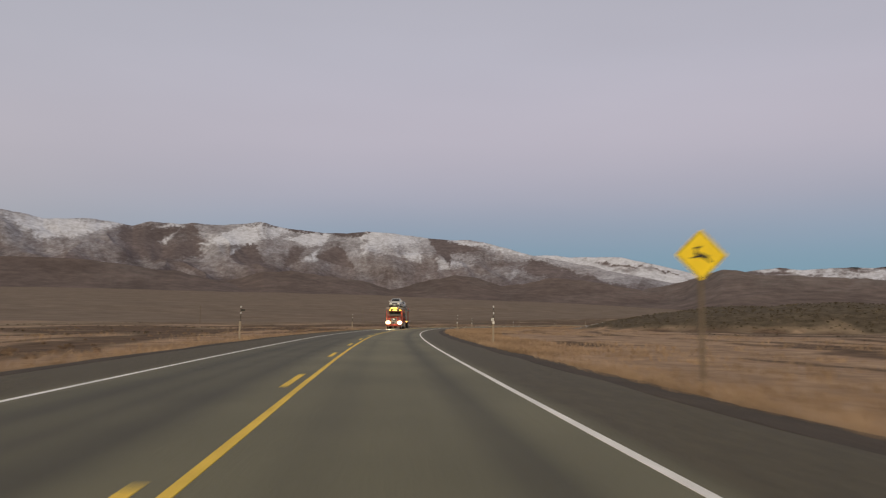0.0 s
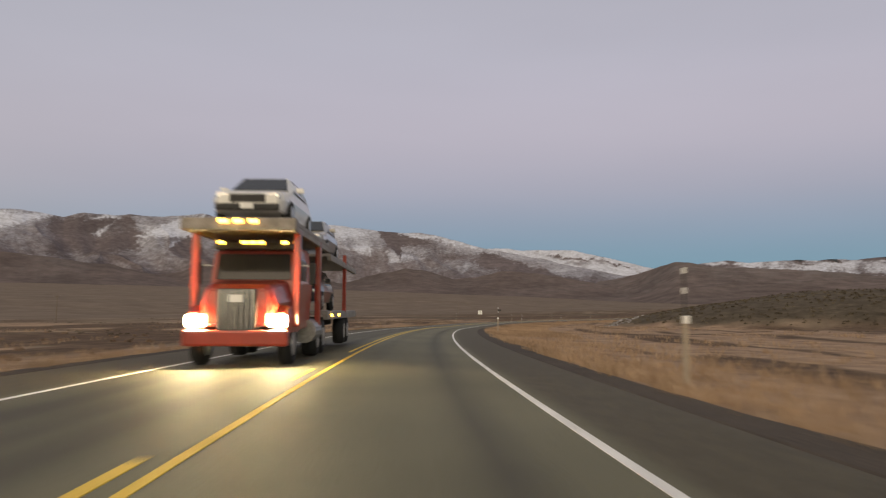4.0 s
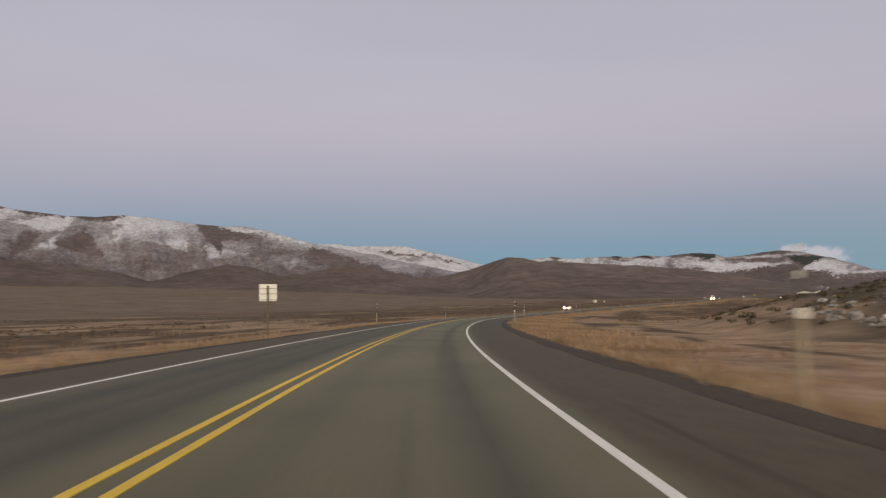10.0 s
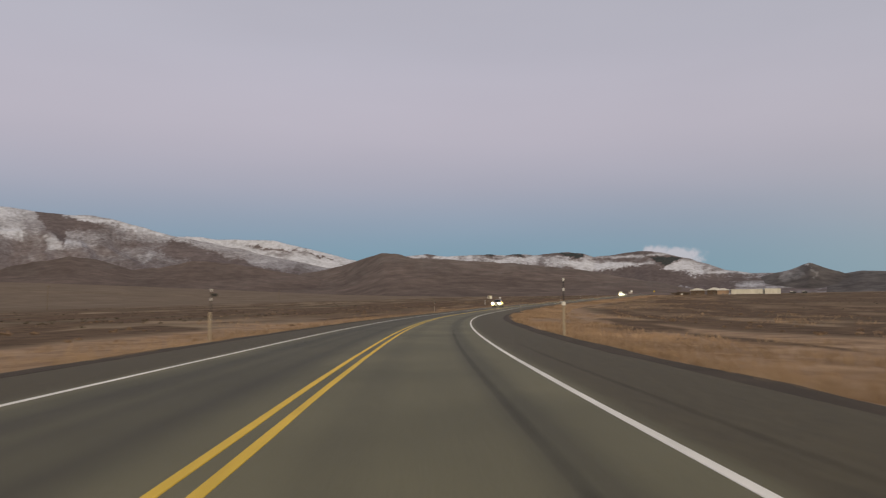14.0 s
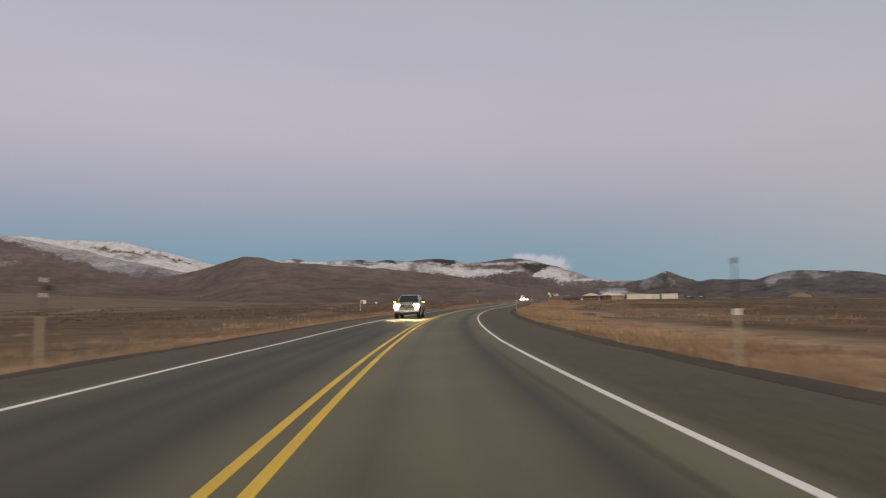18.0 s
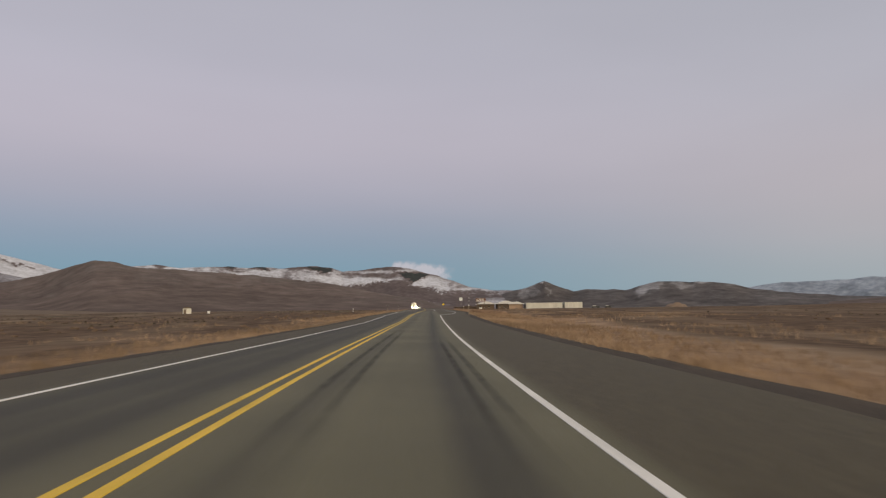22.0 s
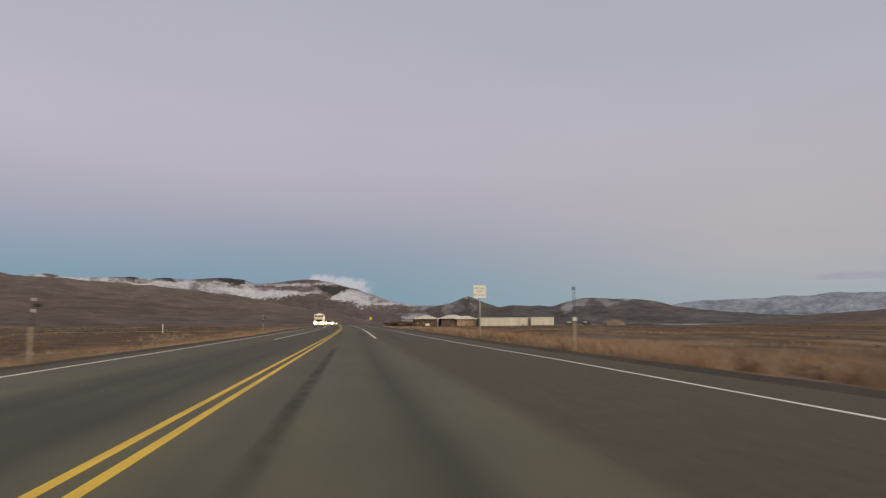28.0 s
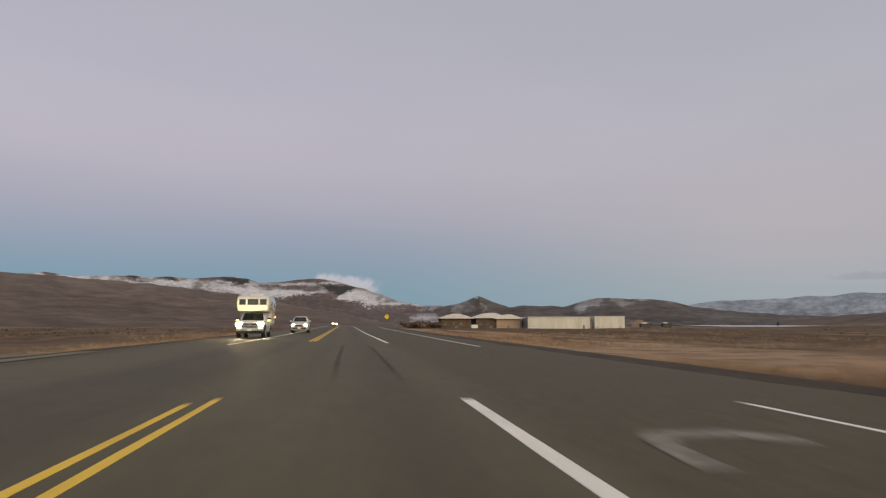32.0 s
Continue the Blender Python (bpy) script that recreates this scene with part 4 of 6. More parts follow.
for one, places in ((right_bare, ((88, 8.4), (300, 7.4), (432.5, 7.4), (627, 7.6), (724, 7.5))), (right_flag, ((375, 7.9),)),
                    (left_flag, ((209, -8.4), (303, -8.4), (432, -8.2), (534, -8.8), (825, -9.3), (894.3, -9.8))), (left_bare, ((375, -8.5),))):
    for s, lat in places:
        copy_thing(one, side_pose(s, lat) @ Matrix.Scale({300: 0.88, 724: 0.9}.get(s, 1.0), 4))


def sign_panel(w, h, mat, parent, at=(0, 0, 0), name="panel", turn=0.0, radius=0.06, thick=0.012, label=""):
    """A thin plate with rounded corners that faces -y."""
    pts = []
    for cx, cz, a0 in ((w / 2 - radius, h / 2 - radius, 0), (-w / 2 + radius, h / 2 - radius, 90), (-w / 2 + radius, -h / 2 + radius, 180), (w / 2 - radius, -h / 2 + radius, 270)):
        for k in range(5):
            a = radians(a0 + k * 22.5)
            pts.append((cx + radius * math.cos(a), cz + radius * math.sin(a)))
    bm = prism(pts, -thick / 2, thick / 2)
    bmesh.ops.transform(bm, matrix=Matrix.Translation(at) @ Matrix.Rotation(radians(turn), 4, "Y"), verts=bm.verts)
    return part(name, bm, mat, parent, label)


def diamond_sign(m, centre, side, label, symbol):
    t = thing("warning_sign", m, label, "road sign")
    part("post", box((0.09, 0.09, centre + 0.3), (0, 0.07, (centre + 0.3) / 2 - 0.15), 0.01), M_WOOD, t, "square timber post")
    p = sign_panel(side, side, M_SIGNYELLOW, t, (0, 0, centre), turn=45, label="yellow diamond panel")
    e = side * 0.5
    # thin black rim made of four bars
    for k in range(4):
        b = box((side * 0.86, 0.004, 0.018), (0, -0.0085, e * 0.93))
        bmesh.ops.transform(b, matrix=Matrix.Translation((0, 0, centre)) @ Matrix.Rotation(radians(45 + 90 * k), 4, "Y"), verts=b.verts)
        part("border", b, M_BLACK, p)
    for w, h, x, z, a in symbol:
        b = box((w * side, 0.005, h * side), (0, 0, 0), 0.002)
        bmesh.ops.transform(b, matrix=Matrix.Translation((x * side, -0.009, centre + z * side)) @ Matrix.Rotation(radians(a), 4, "Y"), verts=b.verts)
        part("symbol_bar", b, M_BLACK, p, "black symbol stroke")
    return t


def at_place(x, y, turn):
    return pose(x, y, gz(x, y), 0, 0, turn)


LEAP = [(0.34, 0.11, 0.02, -0.02, 18), (0.2, 0.05, -0.13, 0.12, -72), (0.18, 0.05, -0.1, 0.2, -10), (0.2, 0.045, 0.2, -0.13, 40), (0.2, 0.04, -0.17, -0.06, -8)]
zg = gz(4.38, 56.73)
diamond_sign(at_place(4.38, 56.73, 0), 2.27 - zg, 0.91, "yellow diamond warning sign with a black symbol on a timber post", LEAP)
zg = gz(564, 915.5)
diamond_sign(at_place(564, 915.5, -50), 6.9 - zg, 1.2, "yellow diamond warning sign far down the highway", [(0.1, 0.45, 0, 0, 0), (0.3, 0.1, 0, 0.05, 0)])

# the back of a white sign for the other direction
x, y = 18.7, 334.9
t = thing("sign_back", at_place(x, y, -14), "back of a square white road sign on a timber post", "road sign")
c = -1.05 - gz(x, y)
sign_panel(1.12, 1.1, M_SIGNWHITE, t, (0, 0, c), radius=0.05, label="pale bare back of the panel")
for dz in (-0.46, -0.08, 0.26):
    part("brace", box((1.04, 0.035, 0.035), (0, -0.03, c + dz), 0.006), M_STEEL, t, "grey horizontal stiffener")
part("post", box((0.1, 0.12, c + 0.45 + 0.3), (0.0, -0.11, (c + 0.45) / 2 - 0.15), 0.012), M_WOOD, t, "dark timber post")

# white sign at the turn lane
# lettering colour paled to show it washed out by headlights
M_PALELETTER = plain("pale_grey_lettering", (0.4, 0.41, 0.37), 0.6)
x, y = 356.5, 721.0
zg = gz(x, y)
t = thing("white_sign", at_place(x, y, -53), "square white road sign with three lines of pale grey lettering", "road sign")
c = 3.3 - zg
p = sign_panel(1.0, 1.0, M_SIGNWHITE, t, (0, 0, c), radius=0.05)
part("post", box((0.07, 0.06, c + 0.4), (0, 0.045, c / 2), 0.008), M_STEEL, t, "steel post")
for z, text in ((0.27, "RIGHT LANE"), (0.0, "MUST"), (-0.27, "TURN RIGHT")):
    fc = bpy.data.curves.new("lettering", "FONT")
    fc.body, fc.size, fc.extrude, fc.align_x, fc.align_y = text, 0.2 if text != "MUST" else 0.22, 0.003, "CENTER", "CENTER"
    tmp = bpy.data.objects.new("tmp", fc)
    me = bpy.data.meshes.new_from_object(tmp)
    bpy.data.objects.remove(tmp)
    me.transform(Matrix.Translation((0, -0.0095, c + z)) @ Matrix.Rotation(radians(90), 4, "X") @ Matrix.Scale(0.86, 4, (1, 0, 0)))
    rest = set(range(len(me.polygons)))
    at_vert = {}
    for f in me.polygons:
        for i in f.vertices:
            at_vert.setdefault(tuple(round(k, 5) for k in me.vertices[i].co), []).append(f.index)
    while rest:
        todo, island = [rest.pop()], []
        while todo:
            f = todo.pop()
            island.append(f)
            for i in me.polygons[f].vertices:
                for g in at_vert[tuple(round(k, 5) for k in me.vertices[i].co)]:
                    if g in rest:
                        rest.remove(g)
                        todo.append(g)
        bm = bmesh.new()
        made = {}
        for f in island:
            vs = []
            for i in me.polygons[f].vertices:
                key = tuple(round(k, 5) for k in me.vertices[i].co)
                if key not in made:
                    made[key] = bm.verts.new(key)
                if made[key] not in vs:
                    vs.append(made[key])
            if len(vs) > 2 and not bm.faces.get(vs):
                bm.faces.new(vs)
        part("letter", bm, M_PALELETTER, p)
    bpy.data.meshes.remove(me)

# brown guide sign on two posts
x, y = 324.7, 687.2
zg = gz(x, y)
t = thing("guide_sign", at_place(x, y, -53), "wide brown guide sign with white lettering and arrows on two posts", "road sign")
c = 1.9 - zg
p = sign_panel(2.5, 0.82, M_SIGNBROWN, t, (0, 0, c), radius=0.06, label="brown panel")
for x0 in (-0.85, 0.85):
    part("post", box((0.12, 0.14, c + 0.6), (x0, 0.085, c / 2), 0.012), M_WOOD, t, "timber post")
for w, h, x0, z in ((2.46, 0.025, 0, 0.39), (2.46, 0.025, 0, -0.39), (2.42, 0.02, 0, 0.0)):
    part("border", box((w, 0.005, h), (x0, -0.0095, c + z)), M_SIGNWHITE, p)
for w, x0, z in ((0.62, -0.12, 0.17), (0.5, 0.55, 0.17), (0.75, -0.7, -0.2), (0.45, -0.02, -0.2), (0.42, 0.5, -0.2)):
    part("lettering_bar", box((w, 0.005, 0.15), (x0, -0.0095, c + z), 0.0), M_SIGNWHITE, p, "white bar of lettering")
for sgn, x0, z in ((-1, -0.98, 0.17), (1, 1.02, -0.2)):
    part("arrow", prism([(x0 - sgn * 0.16, z + c - 0.03), (x0 + sgn * 0.02, z + c - 0.03), (x0 + sgn * 0.02, z + c - 0.09), (x0 + sgn * 0.17, z + c),
                         (x0 + sgn * 0.02, z + c + 0.09), (x0 + sgn * 0.02, z + c + 0.03), (x0 - sgn * 0.16, z + c + 0.03)], -0.0125, -0.0065), M_SIGNWHITE, p, "white arrow")

# ---- junction markings and tyre marks ----
M_RUBBER = plain("tyre_rubber_mark", (0.028, 0.027, 0.025), 0.75)
rn, rl = M_RUBBER.node_tree.nodes, M_RUBBER.node_tree.links
r_tc, r_nz, r_mr = rn.new("ShaderNodeTexCoord"), rn.new("ShaderNodeTexNoise"), rn.new("ShaderNodeMapRange")
rl.new(r_tc.outputs["Object"], r_nz.inputs["Vector"])
r_nz.inputs["Scale"].default_value, r_nz.inputs["Detail"].default_value = 3.0, 8
r_mr.inputs["From Min"].default_value, r_mr.inputs["From Max"].default_value = 0.3, 0.75
r_mr.inputs["To Min"].default_value, r_mr.inputs["To Max"].default_value = 0.1, 0.6
rl.new(r_nz.outputs[0], r_mr.inputs["Value"])
r_at, r_mu = rn.new("ShaderNodeAttribute"), rn.new("ShaderNodeMath")
r_at.attribute_name, r_mu.operation = "soft", "MULTIPLY"
rl.new(r_at.outputs["Fac"], r_mu.inputs[0])
rl.new(r_mr.outputs[0], r_mu.inputs[1])
rl.new(r_mu.outputs[0], rn["Principled BSDF"].inputs["Alpha"])


def skid(s0, s1, lat, width=0.2, dark=1.0):
    """A tyre mark that fades out to its sides and ends."""
    n = max(4, int((s1 - s0) / 1.2) + 2)
    ss = np.linspace(s0, s1, n)
    c = lat + 0.1 * (vnoise(ss / 14, ss * 0 + lat, 83) - 0.5)
    across = np.array([-1, -0.5, 0, 0.5, 1]) * width * 0.75
    L = c[:, None] + across
    x, y, z = road_pt(np.repeat(ss[:, None], 5, 1).ravel(), L.ravel(), 0.005)
    ob = mesh_object("tyre_mark", np.stack([x, y, z], 1), grid_faces(n, 5), M_RUBBER, False, road)
    u = np.linspace(0, 1, n)
    ends = np.minimum(1, np.minimum(u, 1 - u) * (4 if s1 - s0 > 3 else 8))
    set_mask(ob, "soft", np.outer(ends * dark, [0, 0.75, 1, 0.75, 0]))


for k in range(31):
    for lat in (0.62, 0.98, 2.62, 3.0):
        s0 = 186.5 + k * 1.55 + 0.2 * (lat > 2)
        skid(s0, s0 + 1.15, lat + 0.012 * k, 0.18, rng.uniform(0.6, 1.0))
for s0, s1, lat in ((634, 668, 0.72), (634, 668, 1.08), (634, 656, 2.78), (634, 656, 3.05), (799, 834, 1.1), (858, 884, 0.66), (858, 882, 2.68), (858, 882, 2.95),
                    (571.5, 579.5, 4.75), (587, 592, 4.6), (232, 248, 4.6), (286, 300, 4.5), (340, 362, 4.6), (402, 425, 4.5), (840, 868, 5.2), (862, 895, 5.6),
                    (258, 300, 1.9), (395, 440, 2.5), (486, 540, 3.0), (928, 951, 1.6), (928, 950, 2.9)):
    skid(s0, s1, lat, 0.2 if s0 == 799 else 0.12, 0.55 if s1 - s0 > 35 or s0 < 600 else 1.0)


def road_polygon(name, pts, mat, lift=0.006):
    v = [tuple(map(float, road_pt(s, lat, lift))) for s, lat in pts]
    return mesh_object(name, v, [tuple(range(len(v)))], mat, False, road)


M_WORNWHITE = material("worn_white_arrow_paint", [(0.3, (0.1, 0.088, 0.06)), (0.52, (0.2, 0.185, 0.155)), (0.72, (0.45, 0.44, 0.41))], 5, 0.75, 0.2, 8, big=0.6)
road_polygon("turn_arrow", [(920.9, 4.52), (920.9, 4.84), (922.0, 4.9), (922.3, 5.05), (922.38, 5.3), (922.4, 5.75), (922.15, 5.8), (921.95, 6.25), (922.4, 6.35), (923.0, 5.75), (922.8, 5.7), (922.82, 5.2),
                            (922.75, 4.95), (922.55, 4.78), (922.2, 4.66)][::-1], M_WORNWHITE)
road_polygon("turn_arrow", [(886.6, 5.4), (886.6, 5.58), (889.5, 5.58), (889.9, 5.7), (889.95, 6.15), (889.3, 6.15), (890.1, 6.75), (890.9, 6.15), (890.3, 6.15), (890.25, 5.65), (889.9, 5.43)][::-1], M_WORNWHITE)

# ---- dry grass and sagebrush ----
def tufts(name, label, places, mat, blades, height, spread, width):
    """Many thin bent blades; places: x, y, z, size."""
    n = len(places)
    P = np.repeat(places, blades, 0)
    k = len(P)
    a = nrng.rand(k) * 6.283
    r = nrng.rand(k) * spread * P[:, 3]
    bx, by = P[:, 0] + r * np.cos(a), P[:, 1] + r * np.sin(a)
    h = height * P[:, 3] * (0.55 + 0.75 * nrng.rand(k))
    lean = (0.2 + 0.5 * nrng.rand(k)) * h
    a2 = a + (nrng.rand(k) - 0.5) * 2.0
    w = width * (0.6 + 0.8 * nrng.rand(k)) * P[:, 3]
    t = nrng.rand(k) * 6.283
    cx, cy = w * np.cos(t), w * np.sin(t)
    z0 = P[:, 2] - 0.04
    v = np.empty((k, 5, 3))
    v[:, 0] = np.stack([bx - cx, by - cy, z0], 1)
    v[:, 1] = np.stack([bx + cx, by + cy, z0], 1)
    mx, my = bx + 0.35 * lean * np.cos(a2), by + 0.35 * lean * np.sin(a2)
    v[:, 2] = np.stack([mx + cx * 0.7, my + cy * 0.7, z0 + 0.6 * h], 1)
    v[:, 3] = np.stack([mx - cx * 0.7, my - cy * 0.7, z0 + 0.6 * h], 1)
    v[:, 4] = np.stack([bx + lean * np.cos(a2), by + lean * np.sin(a2), z0 + h], 1)
    i = np.arange(k)[:, None] * 5
    quads, tris = (i + [0, 1, 2, 3]).tolist(), (i + [3, 2, 4]).tolist()
    me = bpy.data.meshes.new(name)
    me.from_pydata(v.reshape(-1, 3).tolist(), [], quads + tris)
    me.materials.append(mat)
    ob = new(name, me)
    return tagged(ob, label, name.replace("_", " "), kind="stuff")


def scatter(n, s_lo, s_hi, lat_lo, lat_hi, side, size_lo, size_hi, clump=11.0, keep=0.42, power=1.6, seed=3, open_only=False):
    s = s_lo + (s_hi - s_lo) * nrng.rand(n)
    off = lat_lo + (lat_hi - lat_lo) * nrng.rand(n) ** power
    edge = edge_right(s) if side > 0 else -edge_left(s)
    x, y, _ = road_pt(s, side * (edge + off))
    x, y = np.asarray(x), np.asarray(y)
    ok = vnoise(x / clump, y / clump, seed) * 0.7 + vnoise(x / 2.3, y / 2.3, seed + 1) * 0.3 > keep
    ok &= knoll_d(x, y) > 1.02
    ok &= ~((abs(s - 938) < 9) & (side < 0)) & ~((abs(s - 950) < 10) & (side > 0))
    if open_only:
        ok &= plant_band(s, side * (edge + off)) > np.where((s > 440) & (side < 0), 0.56, 0.48)
    x, y = x[ok], y[ok]
    size = size_lo + (size_hi - size_lo) * nrng.rand(len(x)) * (0.5 + 0.5 * vnoise(x / 9, y / 9, seed + 2))
    return np.stack([x, y, ground_z(x, y), size], 1)


for side in (1, -1):
    tufts("dry_grass", "tufts of dry straw-coloured grass along the verge", scatter(44000 if side > 0 else 18000, 25, 1010, 0.9 if side > 0 else 0.55, 9.0, side, 0.55, 1.4, keep=0.3), M_STRAW, 7, 0.27, 0.34, 0.013)
    tufts("dry_grass", "tufts of dry straw-coloured grass in the meadow", scatter(16000 if side > 0 else 9000, 40, 1060, 6.5, 48, side, 0.8, 1.8, keep=0.45, power=1.3, seed=13, open_only=True), M_STRAW, 6, 0.26, 0.5, 0.018)


def bushes(name, label, places, mat, twigs=34):
    """Low rounded shrubs made of many short twig-and-leaf slivers."""
    P = np.repeat(places, twigs, 0)
    k = len(P)
    u = nrng.normal(size=(k, 3))
    u[:, 2] = np.abs(u[:, 2]) * 0.75
    u /= np.linalg.norm(u, axis=1)[:, None]
    r = P[:, 3:4] * (0.45 + 0.55 * nrng.rand(k, 1))
    c = P[:, :3] + u * r * [1.0, 1.0, 0.75] + [0, 0, 0.02]
    a = nrng.normal(size=(k, 3)) * P[:, 3:4] * 0.2
    b = nrng.normal(size=(k, 3)) * P[:, 3:4] * 0.13
    v = np.stack([c - a, c + b, c + a + u * P[:, 3:4] * 0.1, c - b], 1)
    i = (np.arange(k)[:, None] * 4 + [0, 1, 2, 3]).tolist()
    me = bpy.data.meshes.new(name)
    me.from_pydata(v.reshape(-1, 3).tolist(), [], i)
    me.materials.append(mat)
    ob = new(name, me)
    return tagged(ob, label, name, kind="stuff")


for side in (1, -1):
    bushes("sagebrush", "low dark sagebrush scattered over the plain", scatter(5500 if side < 0 else 1800, 60, 1150, 26 if side < 0 else 50, 170, side, 0.14, 0.36, clump=28, keep=0.5, power=1.2, seed=23), M_SAGE, 24)
M_KNOLL = material("knoll_sage_twigs", [(0.3, (0.1, 0.082, 0.056)), (0.55, (0.15, 0.124, 0.086)), (0.75, (0.21, 0.172, 0.12))], 0.2, 0.95, 0.0, 4, big=0.05, spec=0.2)
n = 8500
kx, ky = 165 + (nrng.rand(n) - 0.5) * 230, 300 + (nrng.rand(n) - 0.5) * 184
ok = (knoll_d(kx, ky) < 0.98) & (np.abs(to_road(kx, ky)[1]) > 17)
kx, ky = kx[ok], ky[ok]
pale = vnoise(kx / 6, ky / 6, 91) > 0.5
for which, mat, big in ((pale, M_KNOLL, 0.16), (~pale, M_SAGE, 0.2)):
    qx, qy = kx[which], ky[which]
    bushes("sagebrush", "grey-brown sagebrush covering the knoll", np.stack([qx, qy, ground_z(qx, qy), big + 0.3 * nrng.rand(len(qx))], 1), mat, 30)
M_BRUSH = material("red_brown_brush", [(0.3, (0.17, 0.117, 0.08)), (0.55, (0.26, 0.182, 0.126)), (0.75, (0.36, 0.26, 0.182))], 1.5, 0.95, 0.0, 3, big=0.1, spec=0.2)
M_TALLGRASS = material("tall_tan_grass", [(0.3, (0.27, 0.184, 0.128)), (0.55, (0.4, 0.284, 0.203)), (0.75, (0.52, 0.386, 0.284))], 1.0, 0.9, 0.0, 3, big=0.15, big_amount=0.3, spec=0.2)
tufts("tall_grass", "tall dry red-tan grass beside the turn lane", scatter(4800, 786, 930, 1.2, 9, 1, 0.7, 1.4, clump=8, keep=0.3, power=1.2, seed=63), M_TALLGRASS, 16, 0.62, 0.45, 0.02)
bushes("sagebrush", "red-brown brush along the verge by the turn lane", scatter(330, 872, 928, 4.5, 13, 1, 0.35, 0.75, clump=9, keep=0.3, seed=33), M_BRUSH, 90)
bushes("sagebrush", "red-brown brush near the guide sign", scatter(120, 796, 830, 4.0, 9, 1, 0.35, 0.6, clump=9, keep=0.35, seed=37), M_BRUSH, 70)

for side in (1, -1):
    P = scatter(3000, 60, 1100, 18 if side > 0 else 6, 75, side, 0.14, 0.38, clump=7, keep=0.36, power=1.5, seed=51)
    bs, bl, _ = to_road(P[:, 0], P[:, 1])
    P = P[(plant_band(bs, bl) < 0.44) & ((bl < 0) | (bs > 400))]
    bushes("sagebrush", "red-brown scrub in dark strips along the road", P, M_BRUSH, 34)
M_THICKET = material("bare_willow_twigs", [(0.3, (0.13, 0.098, 0.078)), (0.55, (0.17, 0.13, 0.105)), (0.75, (0.21, 0.165, 0.135))], 0.5, 0.95, 0.0, 3, spec=0.2)
tx, ty = 677, 990
P = np.stack([tx + 3.6 * nrng.normal(size=90), ty + 3.6 * nrng.normal(size=90)], 1)
bushes("thicket", "bare grey-brown willow thicket beside the brown buildings", np.column_stack([P, ground_z(P[:, 0], P[:, 1]) + 0.6 + 2.0 * nrng.rand(90), 1.2 + 1.0 * nrng.rand(90)]), M_THICKET, 260)

# pale rocks at the knoll's foot
M_ROCK = material("pale_lichened_rock", [(0.3, (0.1, 0.088, 0.08)), (0.5, (0.26, 0.24, 0.232)), (0.66, (0.54, 0.52, 0.515))], 1.6, 0.95, 0.7, 9, big=0.3)
outcrop = thing("rock_outcrop", Matrix.Identity(4), "outcrop of pale broken rocks at the foot of the knoll", "rocks")
for k in range(230):
    a = rng.random() * 1.1 - 0.05
    up = 0.8 + rng.uniform(0, 1) ** 1.1 * 7.5
    if noise.noise(Vector((a * 6.5, up * 0.5, 2.0))) < 0.06:
        continue
    x0, y0 = 58.5 - 14.5 * a + up + rng.uniform(-0.8, 0.8), 332.5 - 30.5 * a + 0.4 * up + rng.uniform(-1, 1)
    size = rng.uniform(0.14, 0.37) * (1.4 if rng.random() < 0.2 else 1.0)
    bm = bmesh.new()
    bmesh.ops.create_icosphere(bm, subdivisions=2, radius=size)
    o = Vector((rng.uniform(0, 50), rng.uniform(0, 50), rng.uniform(0, 50)))
    sc = (rng.uniform(0.8, 1.7), rng.uniform(0.7, 1.1), rng.uniform(0.5, 0.95))
    rz = Matrix.Rotation(rng.uniform(0, 3), 3, "Z")
    for v in bm.verts:
        v.co *= 1 + 0.55 * noise.noise(v.co / size * 1.3 + o)
        v.co = rz @ Vector((v.co.x * sc[0], v.co.y * sc[1], v.co.z * sc[2]))
        v.co += Vector((x0, y0, gz(x0, y0) + 0.12 * size))
    part("boulder", bm, M_ROCK, outcrop)

# ---- poles, shed, far buildings ----
def utility_pole(x, y, h, turn, arms=1):
    t = thing("utility_pole", at_place(x, y, turn), "tall weathered timber utility pole standing in the plain", "utility pole", "utility poles")
    part("pole", rod(0.16, 0.1, h + 0.5, (0, 0, -0.5), 10), M_WOOD, t)
    for k in range(arms):
        part("crossarm", box((2.2, 0.1, 0.12), (0, 0.12, h - 0.5 - 0.9 * k), 0.01), M_WOOD, t)
        for i in (-0.95, -0.35, 0.35, 0.95):
            part("insulator", rod(0.05, 0.03, 0.16, (i, 0.12, h - 0.44 - 0.9 * k), 8), M_STEEL, t)
    return t


for x, y, h, tn, ar in ((47, 709, 9.5, -5, 1), (-117.7, 382, 8.5, 20, 1), (-60, 560, 9, 10, 1), (190, 905, 9, -20, 1), (745, 1060, 10.9, -50, 0), (749, 1059, 11.4, -50, 0), (719.7, 1033.9, 7.0, -50, 1)):
    utility_pole(x, y, h, tn, ar)

M_CREAM = material("cream_metal_siding", [(0.3, (0.56, 0.55, 0.5)), (0.55, (0.68, 0.67, 0.615)), (0.75, (0.73, 0.72, 0.67))], 0.4, 0.6, 0.05, 6, stretch=(1, 1, 0.2), big=0.08, big_amount=0.08)
M_ROOFWHITE = material("white_sheet_roof", [(0.3, (0.62, 0.62, 0.62)), (0.7, (0.78, 0.78, 0.78))], 0.7, 0.55, 0.05, 5)
M_BROWNBRICK = material("brown_block_wall", [(0.3, (0.09, 0.062, 0.045)), (0.55, (0.13, 0.092, 0.067)), (0.75, (0.18, 0.13, 0.095))], 1.2, 0.9, 0.15, 7, big=0.2)
